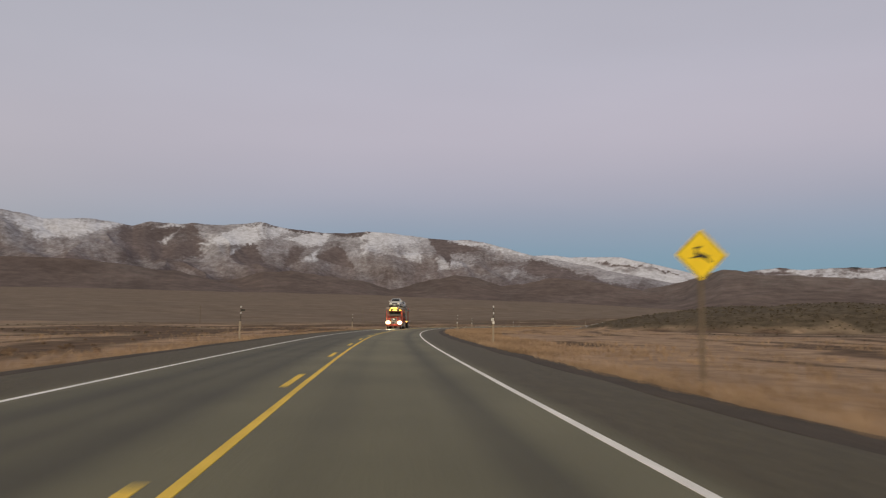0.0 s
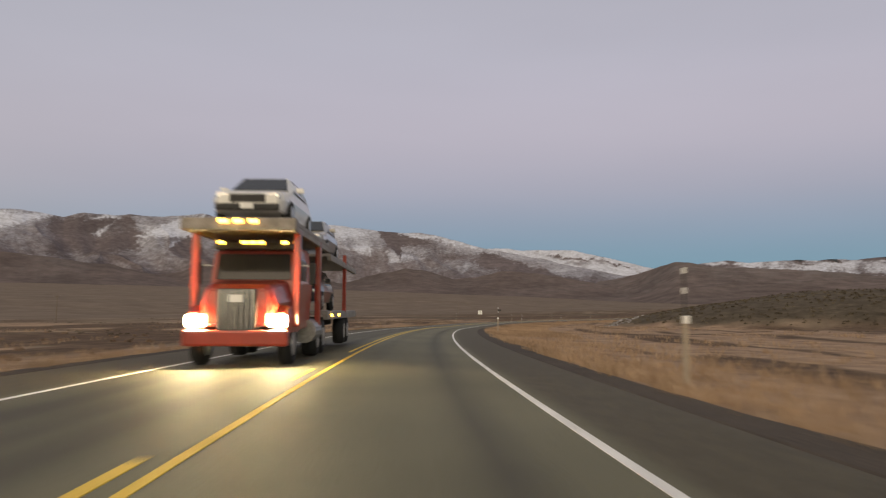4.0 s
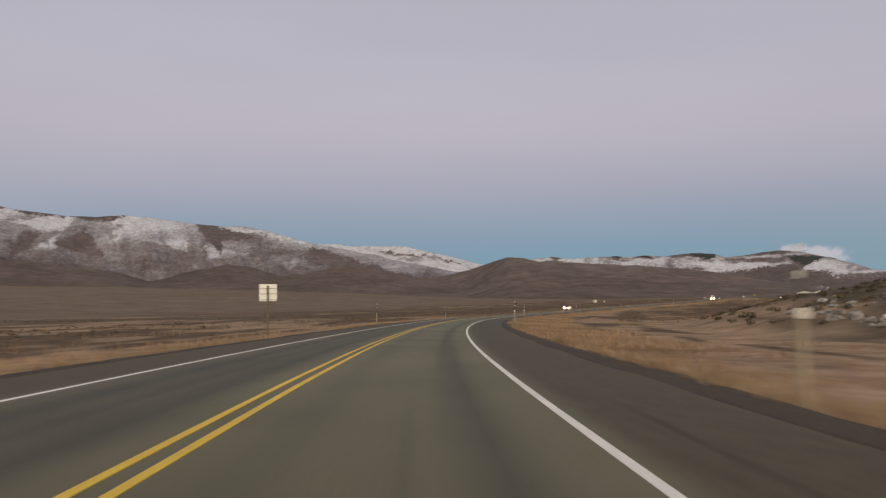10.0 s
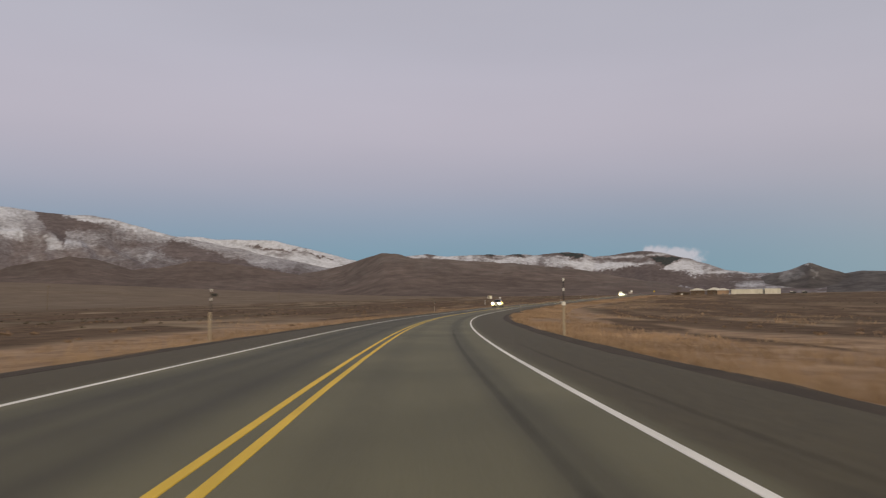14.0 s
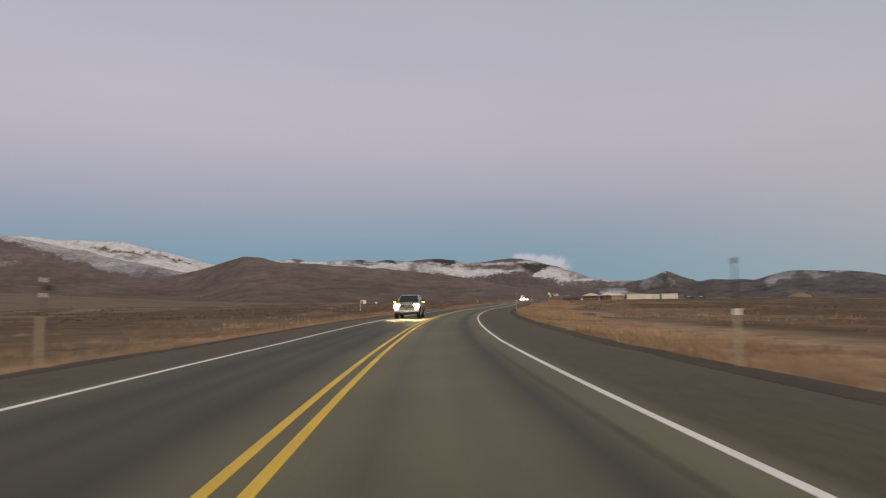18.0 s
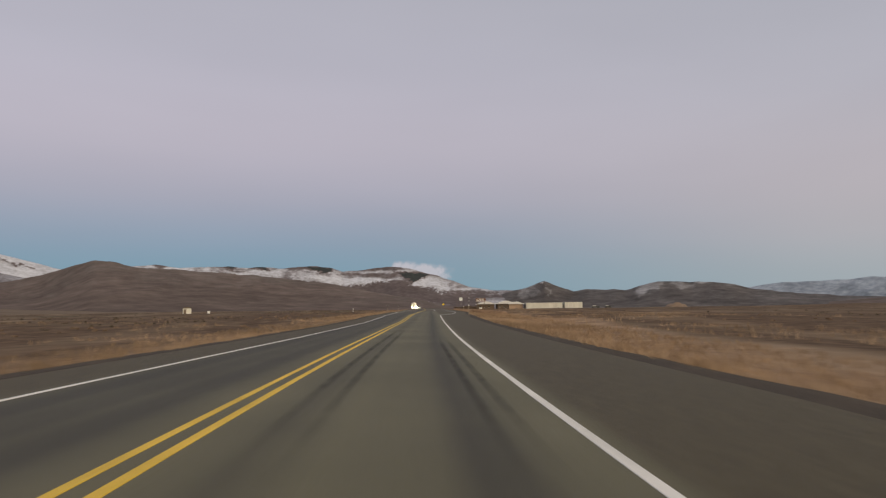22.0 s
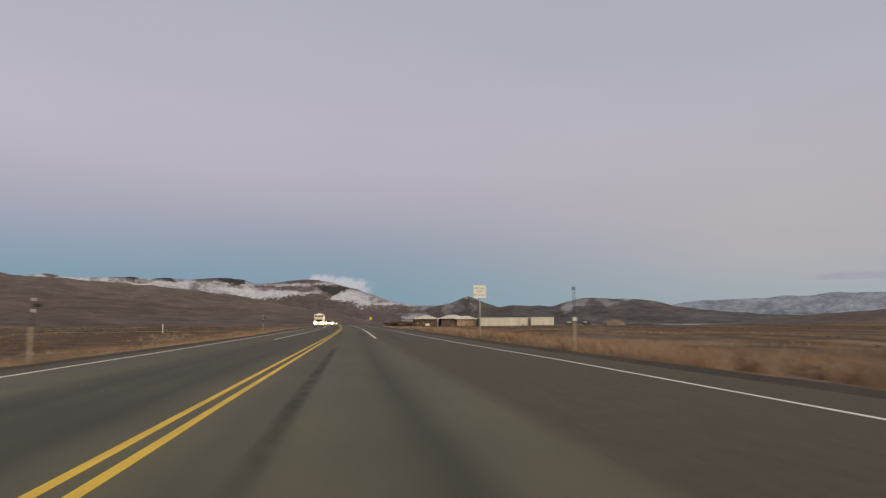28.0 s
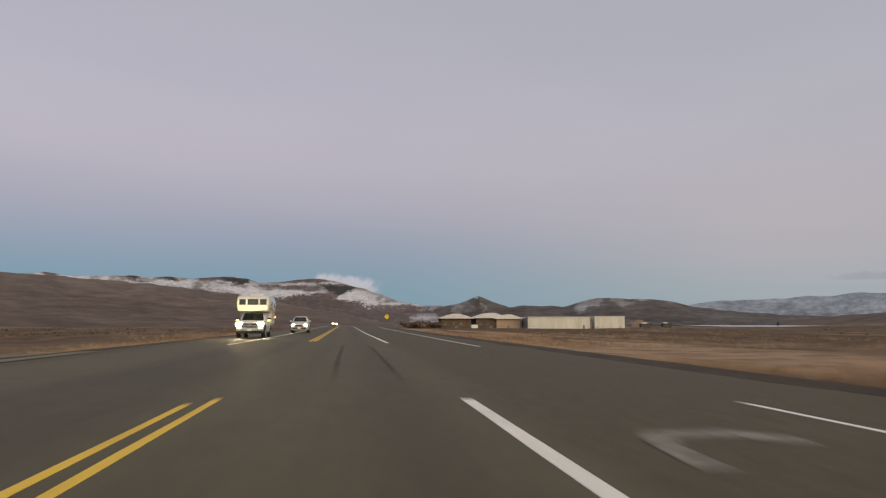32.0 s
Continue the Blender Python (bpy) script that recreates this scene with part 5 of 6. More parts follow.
# tan wall, lightened in colour for the light on the gable
M_TANWALL = material("tan_stucco_wall", [(0.3, (0.4, 0.285, 0.21)), (0.7, (0.5, 0.37, 0.275))], 0.8, 0.9, 0.1, 6)
M_GLASS = plain("dark_window_glass", (0.018, 0.02, 0.024), 0.08, vary=0.1, bump=0.0)
M_GREYDOOR = plain("grey_door", (0.2, 0.2, 0.2), 0.6)

HB = pose(713, 949.8, gz(730, 932) - 0.2, 0, 0, -46.6)
hall = thing("metal_hall", HB, "long cream metal-sided hall in two sections", "building")
top = 9.95 - (gz(730, 932) - 0.2)
for x0, x1, y0, h, nm in ((0.0, 32.5, 0.0, top - 0.25, "long_section"), (34.3, 50.2, -1.6, top, "end_section")):
    n = int((x1 - x0) / 0.9)
    pts = []
    for i in range(n):
        a = x0 + (x1 - x0) * i / n
        w = (x1 - x0) / n
        pts += [(a, y0), (a + w * 0.45, y0), (a + w * 0.55, y0 + 0.04), (a + w * 0.9, y0 + 0.04)]
    pts += [(x1, y0), (x1, y0 + 16), (x0, y0 + 16)]
    bm = bmesh.new()
    f = bm.faces.new([bm.verts.new((px_, py_, -0.6)) for px_, py_ in pts])
    r = bmesh.ops.extrude_face_region(bm, geom=[f])
    bmesh.ops.translate(bm, vec=(0, 0, h + 0.6), verts=[g for g in r["geom"] if isinstance(g, bmesh.types.BMVert)])
    part("wall", bm, M_CREAM, hall)
    part("roof", prism([(x0 - 0.25, h), (x1 + 0.25, h), (x1 + 0.25, h + 0.22), (x0 - 0.25, h + 0.22)], y0 - 0.3, y0 + 16.3), M_ROOFWHITE, hall, "pale metal roof edge")
part("downpipe", box((0.5, 0.5, top - 1.2), (32.9, -0.3, (top - 1.2) / 2), 0.05), M_GREYDOOR, hall)
# shade of the end wall, put on as a grey sheet
part("end_wall", box((0.2, 12, top - 0.6), (-0.12, 7, (top - 0.6) / 2 - 0.1), 0.03), M_GREYDOOR, hall, "grey sheet giving the end wall its shade")
part("door", box((1.1, 0.12, 2.2), (29.0, -0.04, 1.1), 0.02), M_GREYDOOR, hall, "grey side door")


def school_block(m, w, dp, h, rise, label, tan=False):
    t = thing("school_building", m, label, "building", "low brown buildings beside the hall")
    part("wall", box((w, dp, h + 1), (w / 2, dp / 2, h / 2 - 0.5), 0.05), M_TANWALL if tan else M_BROWNBRICK, t)
    part("roof", prism([(-1.2, h), (w + 1.2, h), (w + 1.2, h + 0.35), (w * 0.62, h + 0.35 + rise), (w * 0.38, h + 0.35 + rise), (-1.2, h + 0.35)], -1.6, dp + 1.2), M_ROOFWHITE, t, "white low-pitched roof with wide eaves")
    for i in range(0 if tan else max(2, int(w / 4.5))):
        x0 = 2 + i * (w - 3) / max(1, int(w / 4.5))
        wd = part("window", box((1.5, 0.1, 1.2), (x0, -0.03, h * 0.62), 0.02), M_GLASS, t)
        part("sill", box((1.7, 0.14, 0.1), (x0, -0.08, h * 0.62 - 0.65), 0.01), M_ROOFWHITE, wd)
    part("door", box((1.2, 0.12, 2.2), (w * 0.5, -0.05, 1.1), 0.02), M_GREYDOOR, t)
    return t


zb = gz(705, 975) - 0.1
school_block(pose(690.5, 987.5, zb, 0, 0, -46.6), 15, 14, 5.9, 2.1, "brown block building under a white low-pitched roof")
school_block(pose(703.5, 975.0, zb, 0, 0, -46.6), 15.5, 16, 6.1, 2.4, "brown block building under a wide white roof")
school_block(pose(709.4, 966.2, zb, 0, 0, -42), 12.5, 14, 5.7, 1.9, "tan gable end under a white roof", True)

zb = gz(329, 841)
shed = thing("field_shed", pose(329.4, 841, zb, 0, 0, -25), "small pale shed alone in the plain", "shed")
part("wall", box((3.1, 2.4, 2.3), (0, 0, 1.05), 0.03), M_CREAM, shed)
part("roof", prism([(-1.75, 2.2), (1.75, 2.2), (1.75, 2.32), (0, 2.75), (-1.75, 2.32)], -1.4, 1.4), M_WOOD, shed, "dark shallow roof")
part("door", box((0.9, 0.1, 1.8), (-0.8, -1.23, 0.9), 0.02), M_WOOD, shed, "dark door")
x, y = 344, 850
box_t = thing("equipment_box", at_place(x, y, -25), "small white equipment box in the plain", "utility box")
part("cabinet", box((1.05, 0.8, 1.1), (0, 0, 0.6), 0.04), M_WHITEPAINT, box_t)
part("base", box((1.2, 1.0, 0.3), (0, 0, 0.0), 0.02), M_GREYDOOR, box_t)
for x, y in ((379.3, 798.6), (203.2, 638.7)):
    mk = thing("pipe_marker", at_place(x, y, -50), "short white pipeline marker post in the grass", "marker post", "pipeline markers")
    part("post", box((0.14, 0.05, 1.7), (0, 0, 0.75), 0.01), M_WHITEPAINT, mk)
    part("cap", box((0.15, 0.06, 0.2), (0, 0, 1.68), 0.01), M_BLACK, mk)

cone_m = thing("marker_cone", at_place(693, 1001, 0), "small white cone standing at the field's edge", "marker")
part("cone", rod(0.7, 0.12, 2.3, (0, 0, 0), 14), M_WHITEPAINT, cone_m)
part("base", box((1.6, 1.6, 0.15), (0, 0, 0.05), 0.03), M_GREYDOOR, cone_m)
cab = thing("equipment_box", at_place(574.5, 890, -40), "low white utility cabinet in front of the buildings", "utility box")
part("cabinet", box((1.9, 1.0, 1.1), (0, 0, 0.6), 0.04), M_WHITEPAINT, cab)
part("base", box((2.1, 1.2, 0.25), (0, 0, 0.0), 0.02), M_GREYDOOR, cab)

# dark trailers by the hall
for x, y, w in ((757, 905, 6.5), (765, 897, 5.0)):
    tr = thing("parked_trailer", at_place(x, y, -46), "small dark trailer parked beside the hall", "trailer", "parked trailers")
    part("body", box((w, 2.2, 1.9), (0, 0, 1.6), 0.1), M_BLACK, tr)
    part("canopy", box((w * 0.4, 2.0, 0.5), (-w * 0.2, 0, 2.75), 0.1), M_WHITEPAINT, tr, "white top")
    for i in (-1.2, 1.2):
        part("wheel", rod(0.45, 0.45, 0.25, (i, -1.1, 0.45), 14, Matrix.Rotation(radians(90), 4, "X")), M_BLACK, tr)

# fence between field and hall
fence = thing("field_fence", Matrix.Identity(4), "sparse timber and wire fence across the plain", "fence")
fp = [(690 + 7.3 * i, 902 - 7.7 * i) for i in range(14)]
for x, y in fp:
    part("fence_post", rod(0.1, 0.09, 1.7, (x, y, gz(x, y) - 0.3), 7), M_WOOD, fence)
for hh in (0.5, 0.85, 1.2):
    v = [(x, y + o, gz(x, y) + hh + o) for x, y in fp for o in (0, 0.02)]
    mesh_object("wire", v, [(2 * i, 2 * i + 2, 2 * i + 3, 2 * i + 1) for i in range(len(fp) - 1)], M_STEEL, False, fence)

# tan mound and the lake
M_EARTH = material("tan_bare_earth", [(0.3, (0.2, 0.145, 0.105)), (0.7, (0.28, 0.205, 0.15))], 0.2, 0.95, 0.2, 6)
mound_bm = bmesh.new()
bmesh.ops.create_icosphere(mound_bm, subdivisions=4, radius=1)
for v in mound_bm.verts:
    q = v.co * (1 + 0.2 * noise.noise(v.co * 2.2))
    v.co = Vector((2036 + q.x * 30, 1400 + q.y * 30, gz(2036, 1400) - 4 + q.z * 18))
mound = tagged(part("mound", mound_bm, M_EARTH, None, smooth=True), "tan earth mound on the far plain", "mound", kind="structure")
M_WATER = plain("still_lake_water", (0.25, 0.28, 0.3), 0.12, vary=0.05, bump=0.01)
lv = []
for k in range(48):
    a = k / 48 * 2 * math.pi
    rr = 1 + 0.18 * noise.noise(Vector((math.cos(a) * 2, math.sin(a) * 2, 4)))
    u, w = math.cos(a) * 470 * rr, math.sin(a) * 210 * rr
    x, y = 330 + 2050 * math.sin(radians(76)) + u * math.cos(radians(76)), 711 + 2050 * math.cos(radians(76)) - u * math.sin(radians(76))
    x, y = x + w * math.sin(radians(76)), y + w * math.cos(radians(76))
    lv.append((x, y, gz(x, y) + 2.5))
lake = mesh_object("water", lv, [tuple(range(48))[::-1]], M_WATER)
tagged(lake, "pale flat lake on the far plain", "lake", kind="structure")

# ---- clouds: part of the sky's backdrop, far behind the ranges ----
def cloud_material(name, c):
    m = bpy.data.materials.new(name)
    m.use_nodes = True
    n, l = m.node_tree.nodes, m.node_tree.links
    n.clear()
    # the cloud's brightness is emission, in place of dusk light falling on it
    out, mix, tr, em = n.new("ShaderNodeOutputMaterial"), n.new("ShaderNodeMixShader"), n.new("ShaderNodeBsdfTransparent"), n.new("ShaderNodeEmission")
    tc, nz, at, ad, mr = n.new("ShaderNodeTexCoord"), n.new("ShaderNodeTexNoise"), n.new("ShaderNodeAttribute"), n.new("ShaderNodeMath"), n.new("ShaderNodeMapRange")
    em.inputs["Color"].default_value = (*c, 1)
    at.attribute_name = "body"
    l.new(tc.outputs["Object"], nz.inputs["Vector"])
    nz.inputs["Scale"].default_value, nz.inputs["Detail"].default_value, nz.inputs["Roughness"].default_value = 0.02, 7, 0.6
    ad.operation = "ADD"
    l.new(nz.outputs[0], ad.inputs[0])
    l.new(at.outputs["Fac"], ad.inputs[1])
    mr.interpolation_type = "SMOOTHSTEP"
    mr.inputs["From Min"].default_value, mr.inputs["From Max"].default_value, mr.inputs["To Max"].default_value = 0.92, 1.45, 0.75
    l.new(ad.outputs[0], mr.inputs["Value"])
    l.new(mr.outputs[0], mix.inputs[0])
    l.new(tr.outputs[0], mix.inputs[1])
    l.new(em.outputs[0], mix.inputs[2])
    l.new(mix.outputs[0], out.inputs["Surface"])
    return m


def cloud(label, az0, az1, el0, el1, dist, colour, lean):
    nu, nv = 60, 16
    a, e = np.meshgrid(np.linspace(0, 1, nu), np.linspace(0, 1, nv), indexing="ij")
    az = np.radians(az0 + (az1 - az0) * a)
    bulge = dist + 40 * np.sin(np.pi * e) * np.sin(np.pi * a)
    x, y, z = 120 + bulge * np.sin(az), 480 + bulge * np.cos(az), dist * np.tan(np.radians(el0 + (el1 - el0) * e))
    ob = mesh_object("cloud", np.stack([x, y, z], -1).reshape(-1, 3), grid_faces(nu, nv), cloud_material("thin_cloud", colour), True)
    if lean:
        soft = sstep(0, 0.14, a) * sstep(1, 0.45, a) * sstep(0.98, 0.6, e + 0.22 * a)
    else:
        soft = sstep(0, 0.25, a) * sstep(1, 0.75, a) * sstep(0, 0.3, e) * sstep(1, 0.35, e)
    set_mask(ob, "body", soft)
    return tagged(ob, label, "cloud", kind="structure")


cloud("thin white cloud over the snowy range", 43.1, 50.2, 2.6, 5.0, 4660, (0.58, 0.54, 0.575), True)
cloud("flat grey cloud over the far range", 77.0, 94, 3.2, 4.3, 4680, (0.34, 0.35, 0.4), False)

# ---- vehicles on the oncoming side, lamps lit ----
M_TYRE = plain("black_tyre", (0.022, 0.022, 0.022), 0.85)
M_RIM = plain("grey_alloy", (0.45, 0.45, 0.46), 0.35, 0.7)
M_CHROME = plain("chrome", (0.62, 0.62, 0.63), 0.15, 0.95, 0.04)
M_HEAD = lamp_material("lit_headlight", (1.0, 0.78, 0.4), 520.0)
M_AMBER = lamp_material("lit_amber_lamp", (1.0, 0.5, 0.06), 14.0)
M_FOG = lamp_material("lit_low_lamp", (1.0, 0.72, 0.25), 9.0)
M_SILVER = plain("silver_car_paint", (0.31, 0.3, 0.285), 0.3, 0.35, 0.05, coat=0.8)
M_WHITECAR = plain("white_car_paint", (0.72, 0.72, 0.7), 0.35, 0.0, 0.05, coat=0.6)
M_RED = plain("red_truck_paint", (0.3, 0.028, 0.014), 0.35, 0.0, 0.1, coat=0.6)
M_DARKCAR = plain("dark_grey_car_paint", (0.05, 0.055, 0.06), 0.3, 0.3, 0.1, coat=0.8)
M_RACK = material("worn_grey_deck_steel", [(0.3, (0.2, 0.18, 0.16)), (0.7, (0.36, 0.33, 0.3))], 3, 0.6, 0.1, 5, metal=0.3)
M_UNDER = plain("black_plastic", (0.03, 0.03, 0.03), 0.7)


def hull(sections, bevel=0.0):
    """A body through cross-sections (y, half width low, half width high, z low, z high), front first."""
    bm = bmesh.new()
    rings = []
    for y, wl_, wh, z0, z1 in sections:
        zm = z0 + (z1 - z0) * 0.55
        rings.append([bm.verts.new(p) for p in ((-wl_ * 0.94, y, z0), (-wl_, y, zm), (-wh, y, z1 - 0.05), (-wh * 0.92, y, z1), (wh * 0.92, y, z1), (wh, y, z1 - 0.05), (wl_, y, zm), (wl_ * 0.94, y, z0))])
    for a, b in zip(rings, rings[1:]):
        for i in range(8):
            bm.faces.new((a[i], a[(i + 1) % 8], b[(i + 1) % 8], b[i]))
    bm.faces.new(rings[0])
    bm.faces.new(rings[-1][::-1])
    if bevel:
        bmesh.ops.recalc_face_normals(bm, faces=bm.faces)
        es = [e for e in bm.edges if len(e.link_faces) == 2 and e.calc_face_angle(0) > 0.5]
        bmesh.ops.bevel(bm, geom=es, offset=bevel, segments=2, affect="EDGES", clamp_overlap=True)
    return bm


def wheel(parent, x, y, r, w):
    side = 1 if x > 0 else -1
    turn = Matrix.Rotation(radians(90), 4, "Y")
    ty = part("wheel", rod(r, r, w, (x - w / 2, y, r), 22, turn, bevel=0.04), M_TYRE, parent, "black tyre", True)
    part("rim", rod(r * 0.62, r * 0.55, w + 0.03, (x - w / 2 - 0.015, y, r), 16, turn, bevel=0.01), M_RIM, ty, "grey rim")
    return ty


def quad_pane(name, pts, mat, parent, thick=0.02):
    """A pane with some thickness through four corners."""
    bm = bmesh.new()
    vs = [bm.verts.new(p) for p in pts]
    f = bm.faces.new(vs)
    f.normal_update()
    nrm = f.normal.copy()
    r = bmesh.ops.extrude_face_region(bm, geom=[f])
    bmesh.ops.translate(bm, vec=nrm * thick, verts=[g for g in r["geom"] if isinstance(g, bmesh.types.BMVert)])
    return part(name, bm, mat, parent)


def lamp(parent, x, y, z, w, h, mat, label, name="headlight"):
    return part(name, box((w, 0.08, h), (x, y, z), min(w, h) * 0.3), mat, parent, label)


def pickup(m, paint, label, camper=False, name="pickup_truck"):
    t = thing(name, m, label, "truck")
    part("body", hull([(-2.9, 0.88, 0.86, 0.5, 1.02), (-2.72, 0.98, 0.95, 0.45, 1.16), (-1.3, 1.0, 0.96, 0.45, 1.24), (-1.0, 1.0, 0.96, 0.45, 1.26), (1.0, 1.0, 0.96, 0.45, 1.26), (2.75, 1.0, 0.97, 0.5, 1.26), (2.88, 0.97, 0.95, 0.55, 1.24)], 0.03), paint, t, smooth=False)
    part("cab", hull([(-1.32, 0.9, 0.88, 1.18, 1.26), (-0.62, 0.9, 0.74, 1.18, 1.86), (-0.2, 0.9, 0.74, 1.18, 1.9), (1.0, 0.9, 0.74, 1.18, 1.88), (1.22, 0.9, 0.78, 1.18, 1.3)], 0.02), paint, t)
    quad_pane("windshield", [(-0.8, -1.285, 1.3), (0.8, -1.285, 1.3), (0.67, -0.66, 1.82), (-0.67, -0.66, 1.82)], M_GLASS, t)
    for sx in (-1, 1):
        quad_pane("side_window", [(sx * 0.875, -0.85, 1.32), (sx * 0.875, 0.95, 1.32), (sx * 0.775, 0.85, 1.78), (sx * 0.775, -0.5, 1.78)][::sx], M_GLASS, t)
        mi = part("mirror", box((0.26, 0.14, 0.3), (sx * 1.16, -0.92, 1.36), 0.04), M_UNDER, t)
        part("turn_lamp", box((0.2, 0.03, 0.07), (sx * 1.16, -1.0, 1.3), 0.01), M_AMBER, mi, "lit amber lamp")
        lamp(t, sx * 0.74, -2.86, 0.98, 0.44, 0.25, M_HEAD, "lit warm headlight")
        lamp(t, sx * 0.76, -2.88, 0.74, 0.28, 0.1, M_FOG, "lit amber lower lamp", "fog_lamp")
        part("door_line", box((0.012, 0.03, 0.7), (sx * 0.995, 0.15, 0.85)), M_UNDER, t)
        part("wheel_arch", prism([(sx * 0.9, 0.5), (sx * 1.03, 0.5), (sx * 1.03, 0.98), (sx * 0.9, 0.98)], -2.42, -1.5, 0.03), M_UNDER, t)
        part("wheel_arch", prism([(sx * 0.9, 0.5), (sx * 1.03, 0.5), (sx * 1.03, 0.98), (sx * 0.9, 0.98)], 1.4, 2.32, 0.03), M_UNDER, t)
    part("hood_scoop", hull([(-2.3, 0.3, 0.26, 1.15, 1.2), (-2.0, 0.36, 0.3, 1.17, 1.27), (-1.4, 0.38, 0.32, 1.19, 1.28)], 0.015), paint, t)
    for sx in (-1, 1):
        part("door_handle", box((0.03, 0.16, 0.035), (sx * 1.0, 0.0, 1.08), 0.008), M_CHROME, t, "chrome handle")
        part("wiper", box((0.5, 0.02, 0.02), (sx * 0.3 - 0.1, -1.27, 1.34), 0.004, turn=None), M_UNDER, t)
    g = part("grille", box((1.1, 0.08, 0.36), (0, -2.88, 0.9), 0.02), M_UNDER, t, "dark grille")
    for z in (0.78, 0.9, 1.05):
        part("grille_bar", box((1.14, 0.05, 0.045), (0, -2.925, z), 0.01), M_CHROME, g, "chrome bar")
    part("badge", box((0.2, 0.03, 0.07), (0, -2.955, 0.92), 0.01), M_CHROME, g)
    part("bumper", box((1.9, 0.24, 0.2), (0, -2.95, 0.58), 0.05), M_CHROME, t, "chrome bumper")
    part("lower_panel", box((1.8, 0.14, 0.16), (0, -2.9, 0.42), 0.03), M_UNDER, t)
    part("number_plate", box((0.31, 0.02, 0.16), (0, -3.085, 0.58), 0.01), M_WHITEPAINT, t)
    part("underbody", box((1.7, 5.2, 0.2), (0, 0, 0.42), 0.04), M_UNDER, t)
    part("bed_rim", box((1.86, 1.5, 0.04), (0, 2.0, 1.28), 0.01), M_UNDER, t)
    for sx in (-0.88, 0.88):
        for y in (-1.95, 1.85):
            wheel(t, sx, y, 0.41, 0.27)
    return t


hauler_s, pick_s, rv_s, suv_s, far_s = 153.0, 574.0, 972.0, 994.0, 1200.0
pickup(road_pose(pick_s, -1.95, 0.0), M_SILVER, "silver pickup truck with chrome grille and lit headlights")


def car(m, paint, label, name="car", lit=True, tall=1.45):
    t = thing(name, m, label, "car")
    k = tall / 1.45
    part("body", hull([(-2.3, 0.72, 0.7, 0.35, 0.7 * k), (-2.1, 0.86, 0.8, 0.3, 0.8 * k), (-0.95, 0.9, 0.84, 0.28, 0.95 * k), (1.5, 0.9, 0.84, 0.28, 0.98 * k), (2.2, 0.86, 0.78, 0.32, 0.96 * k), (2.32, 0.76, 0.7, 0.4, 0.85 * k)], 0.03), paint, t)
    part("cabin", hull([(-1.0, 0.8, 0.78, 0.85 * k, 0.95 * k), (-0.3, 0.8, 0.62, 0.85 * k, 1.4 * k), (0.3, 0.8, 0.62, 0.85 * k, 1.45 * k), (1.3, 0.8, 0.62, 0.85 * k, 1.38 * k), (2.0, 0.78, 0.66, 0.85 * k, 0.98 * k)], 0.02), paint, t)
    quad_pane("windshield", [(-0.7, -0.98, 0.99 * k), (0.7, -0.98, 0.99 * k), (0.55, -0.34, 1.37 * k), (-0.55, -0.34, 1.37 * k)], M_GLASS, t)
    for sx in (-1, 1):
        quad_pane("side_window", [(sx * 0.79, -0.55, 1.0 * k), (sx * 0.79, 1.35, 1.0 * k), (sx * 0.655, 1.1, 1.35 * k), (sx * 0.655, -0.15, 1.35 * k)][::sx], M_GLASS, t)
        lamp(t, sx * 0.6, -2.24, 0.66 * k, 0.32, 0.15, M_HEAD if lit else M_CHROME, "lit warm headlight" if lit else "unlit headlight")
        part("mirror", box((0.2, 0.12, 0.14), (sx * 0.98, -0.7, 1.02 * k), 0.03), paint, t)
        for y in (-1.4, 1.4):
            wheel(t, sx * 0.8, y, 0.34 * k, 0.22)
    part("grille", box((0.85, 0.06, 0.2), (0, -2.29, 0.6 * k), 0.02), M_UNDER, t, "dark grille")
    part("bumper", box((1.5, 0.14, 0.16), (0, -2.28, 0.4 * k), 0.04), M_UNDER, t)
    part("number_plate", box((0.31, 0.02, 0.15), (0, -2.365, 0.42 * k), 0.005), M_WHITEPAINT, t)
    return t


car(road_pose(suv_s, -3.1), M_WHITECAR, "white sport utility car with bright headlights", tall=1.75)
car(road_pose(far_s, -2.6), M_SILVER, "distant silver car with lit headlights")

# camper: white truck with a living box over the cab
rv = pickup(road_pose(rv_s, -5.2), M_WHITECAR, "white truck camper with three dark windows over the cab", True, "camper_truck")
part("camper_box", hull([(-1.5, 1.15, 1.1, 2.0, 3.02), (-1.2, 1.2, 1.14, 1.98, 3.16), (0.6, 1.2, 1.14, 1.98, 3.2), (1.3, 1.2, 1.14, 1.98, 3.2), (3.5, 1.2, 1.14, 1.98, 3.18)], 0.05), M_WHITECAR, rv, "white camper box")
part("camper_lower", box((2.2, 2.3, 1.0), (0, 2.35, 1.6), 0.05), M_WHITECAR, rv)
for x, w in ((-0.75, 0.42), (0.0, 0.72), (0.75, 0.42)):
    wf = part("front_window", box((w, 0.05, 0.36), (x, -1.52, 2.66), 0.03), M_GLASS, rv, "dark window")
    part("frame", box((w + 0.08, 0.03, 0.44), (x, -1.495, 2.66), 0.02), M_UNDER, wf)
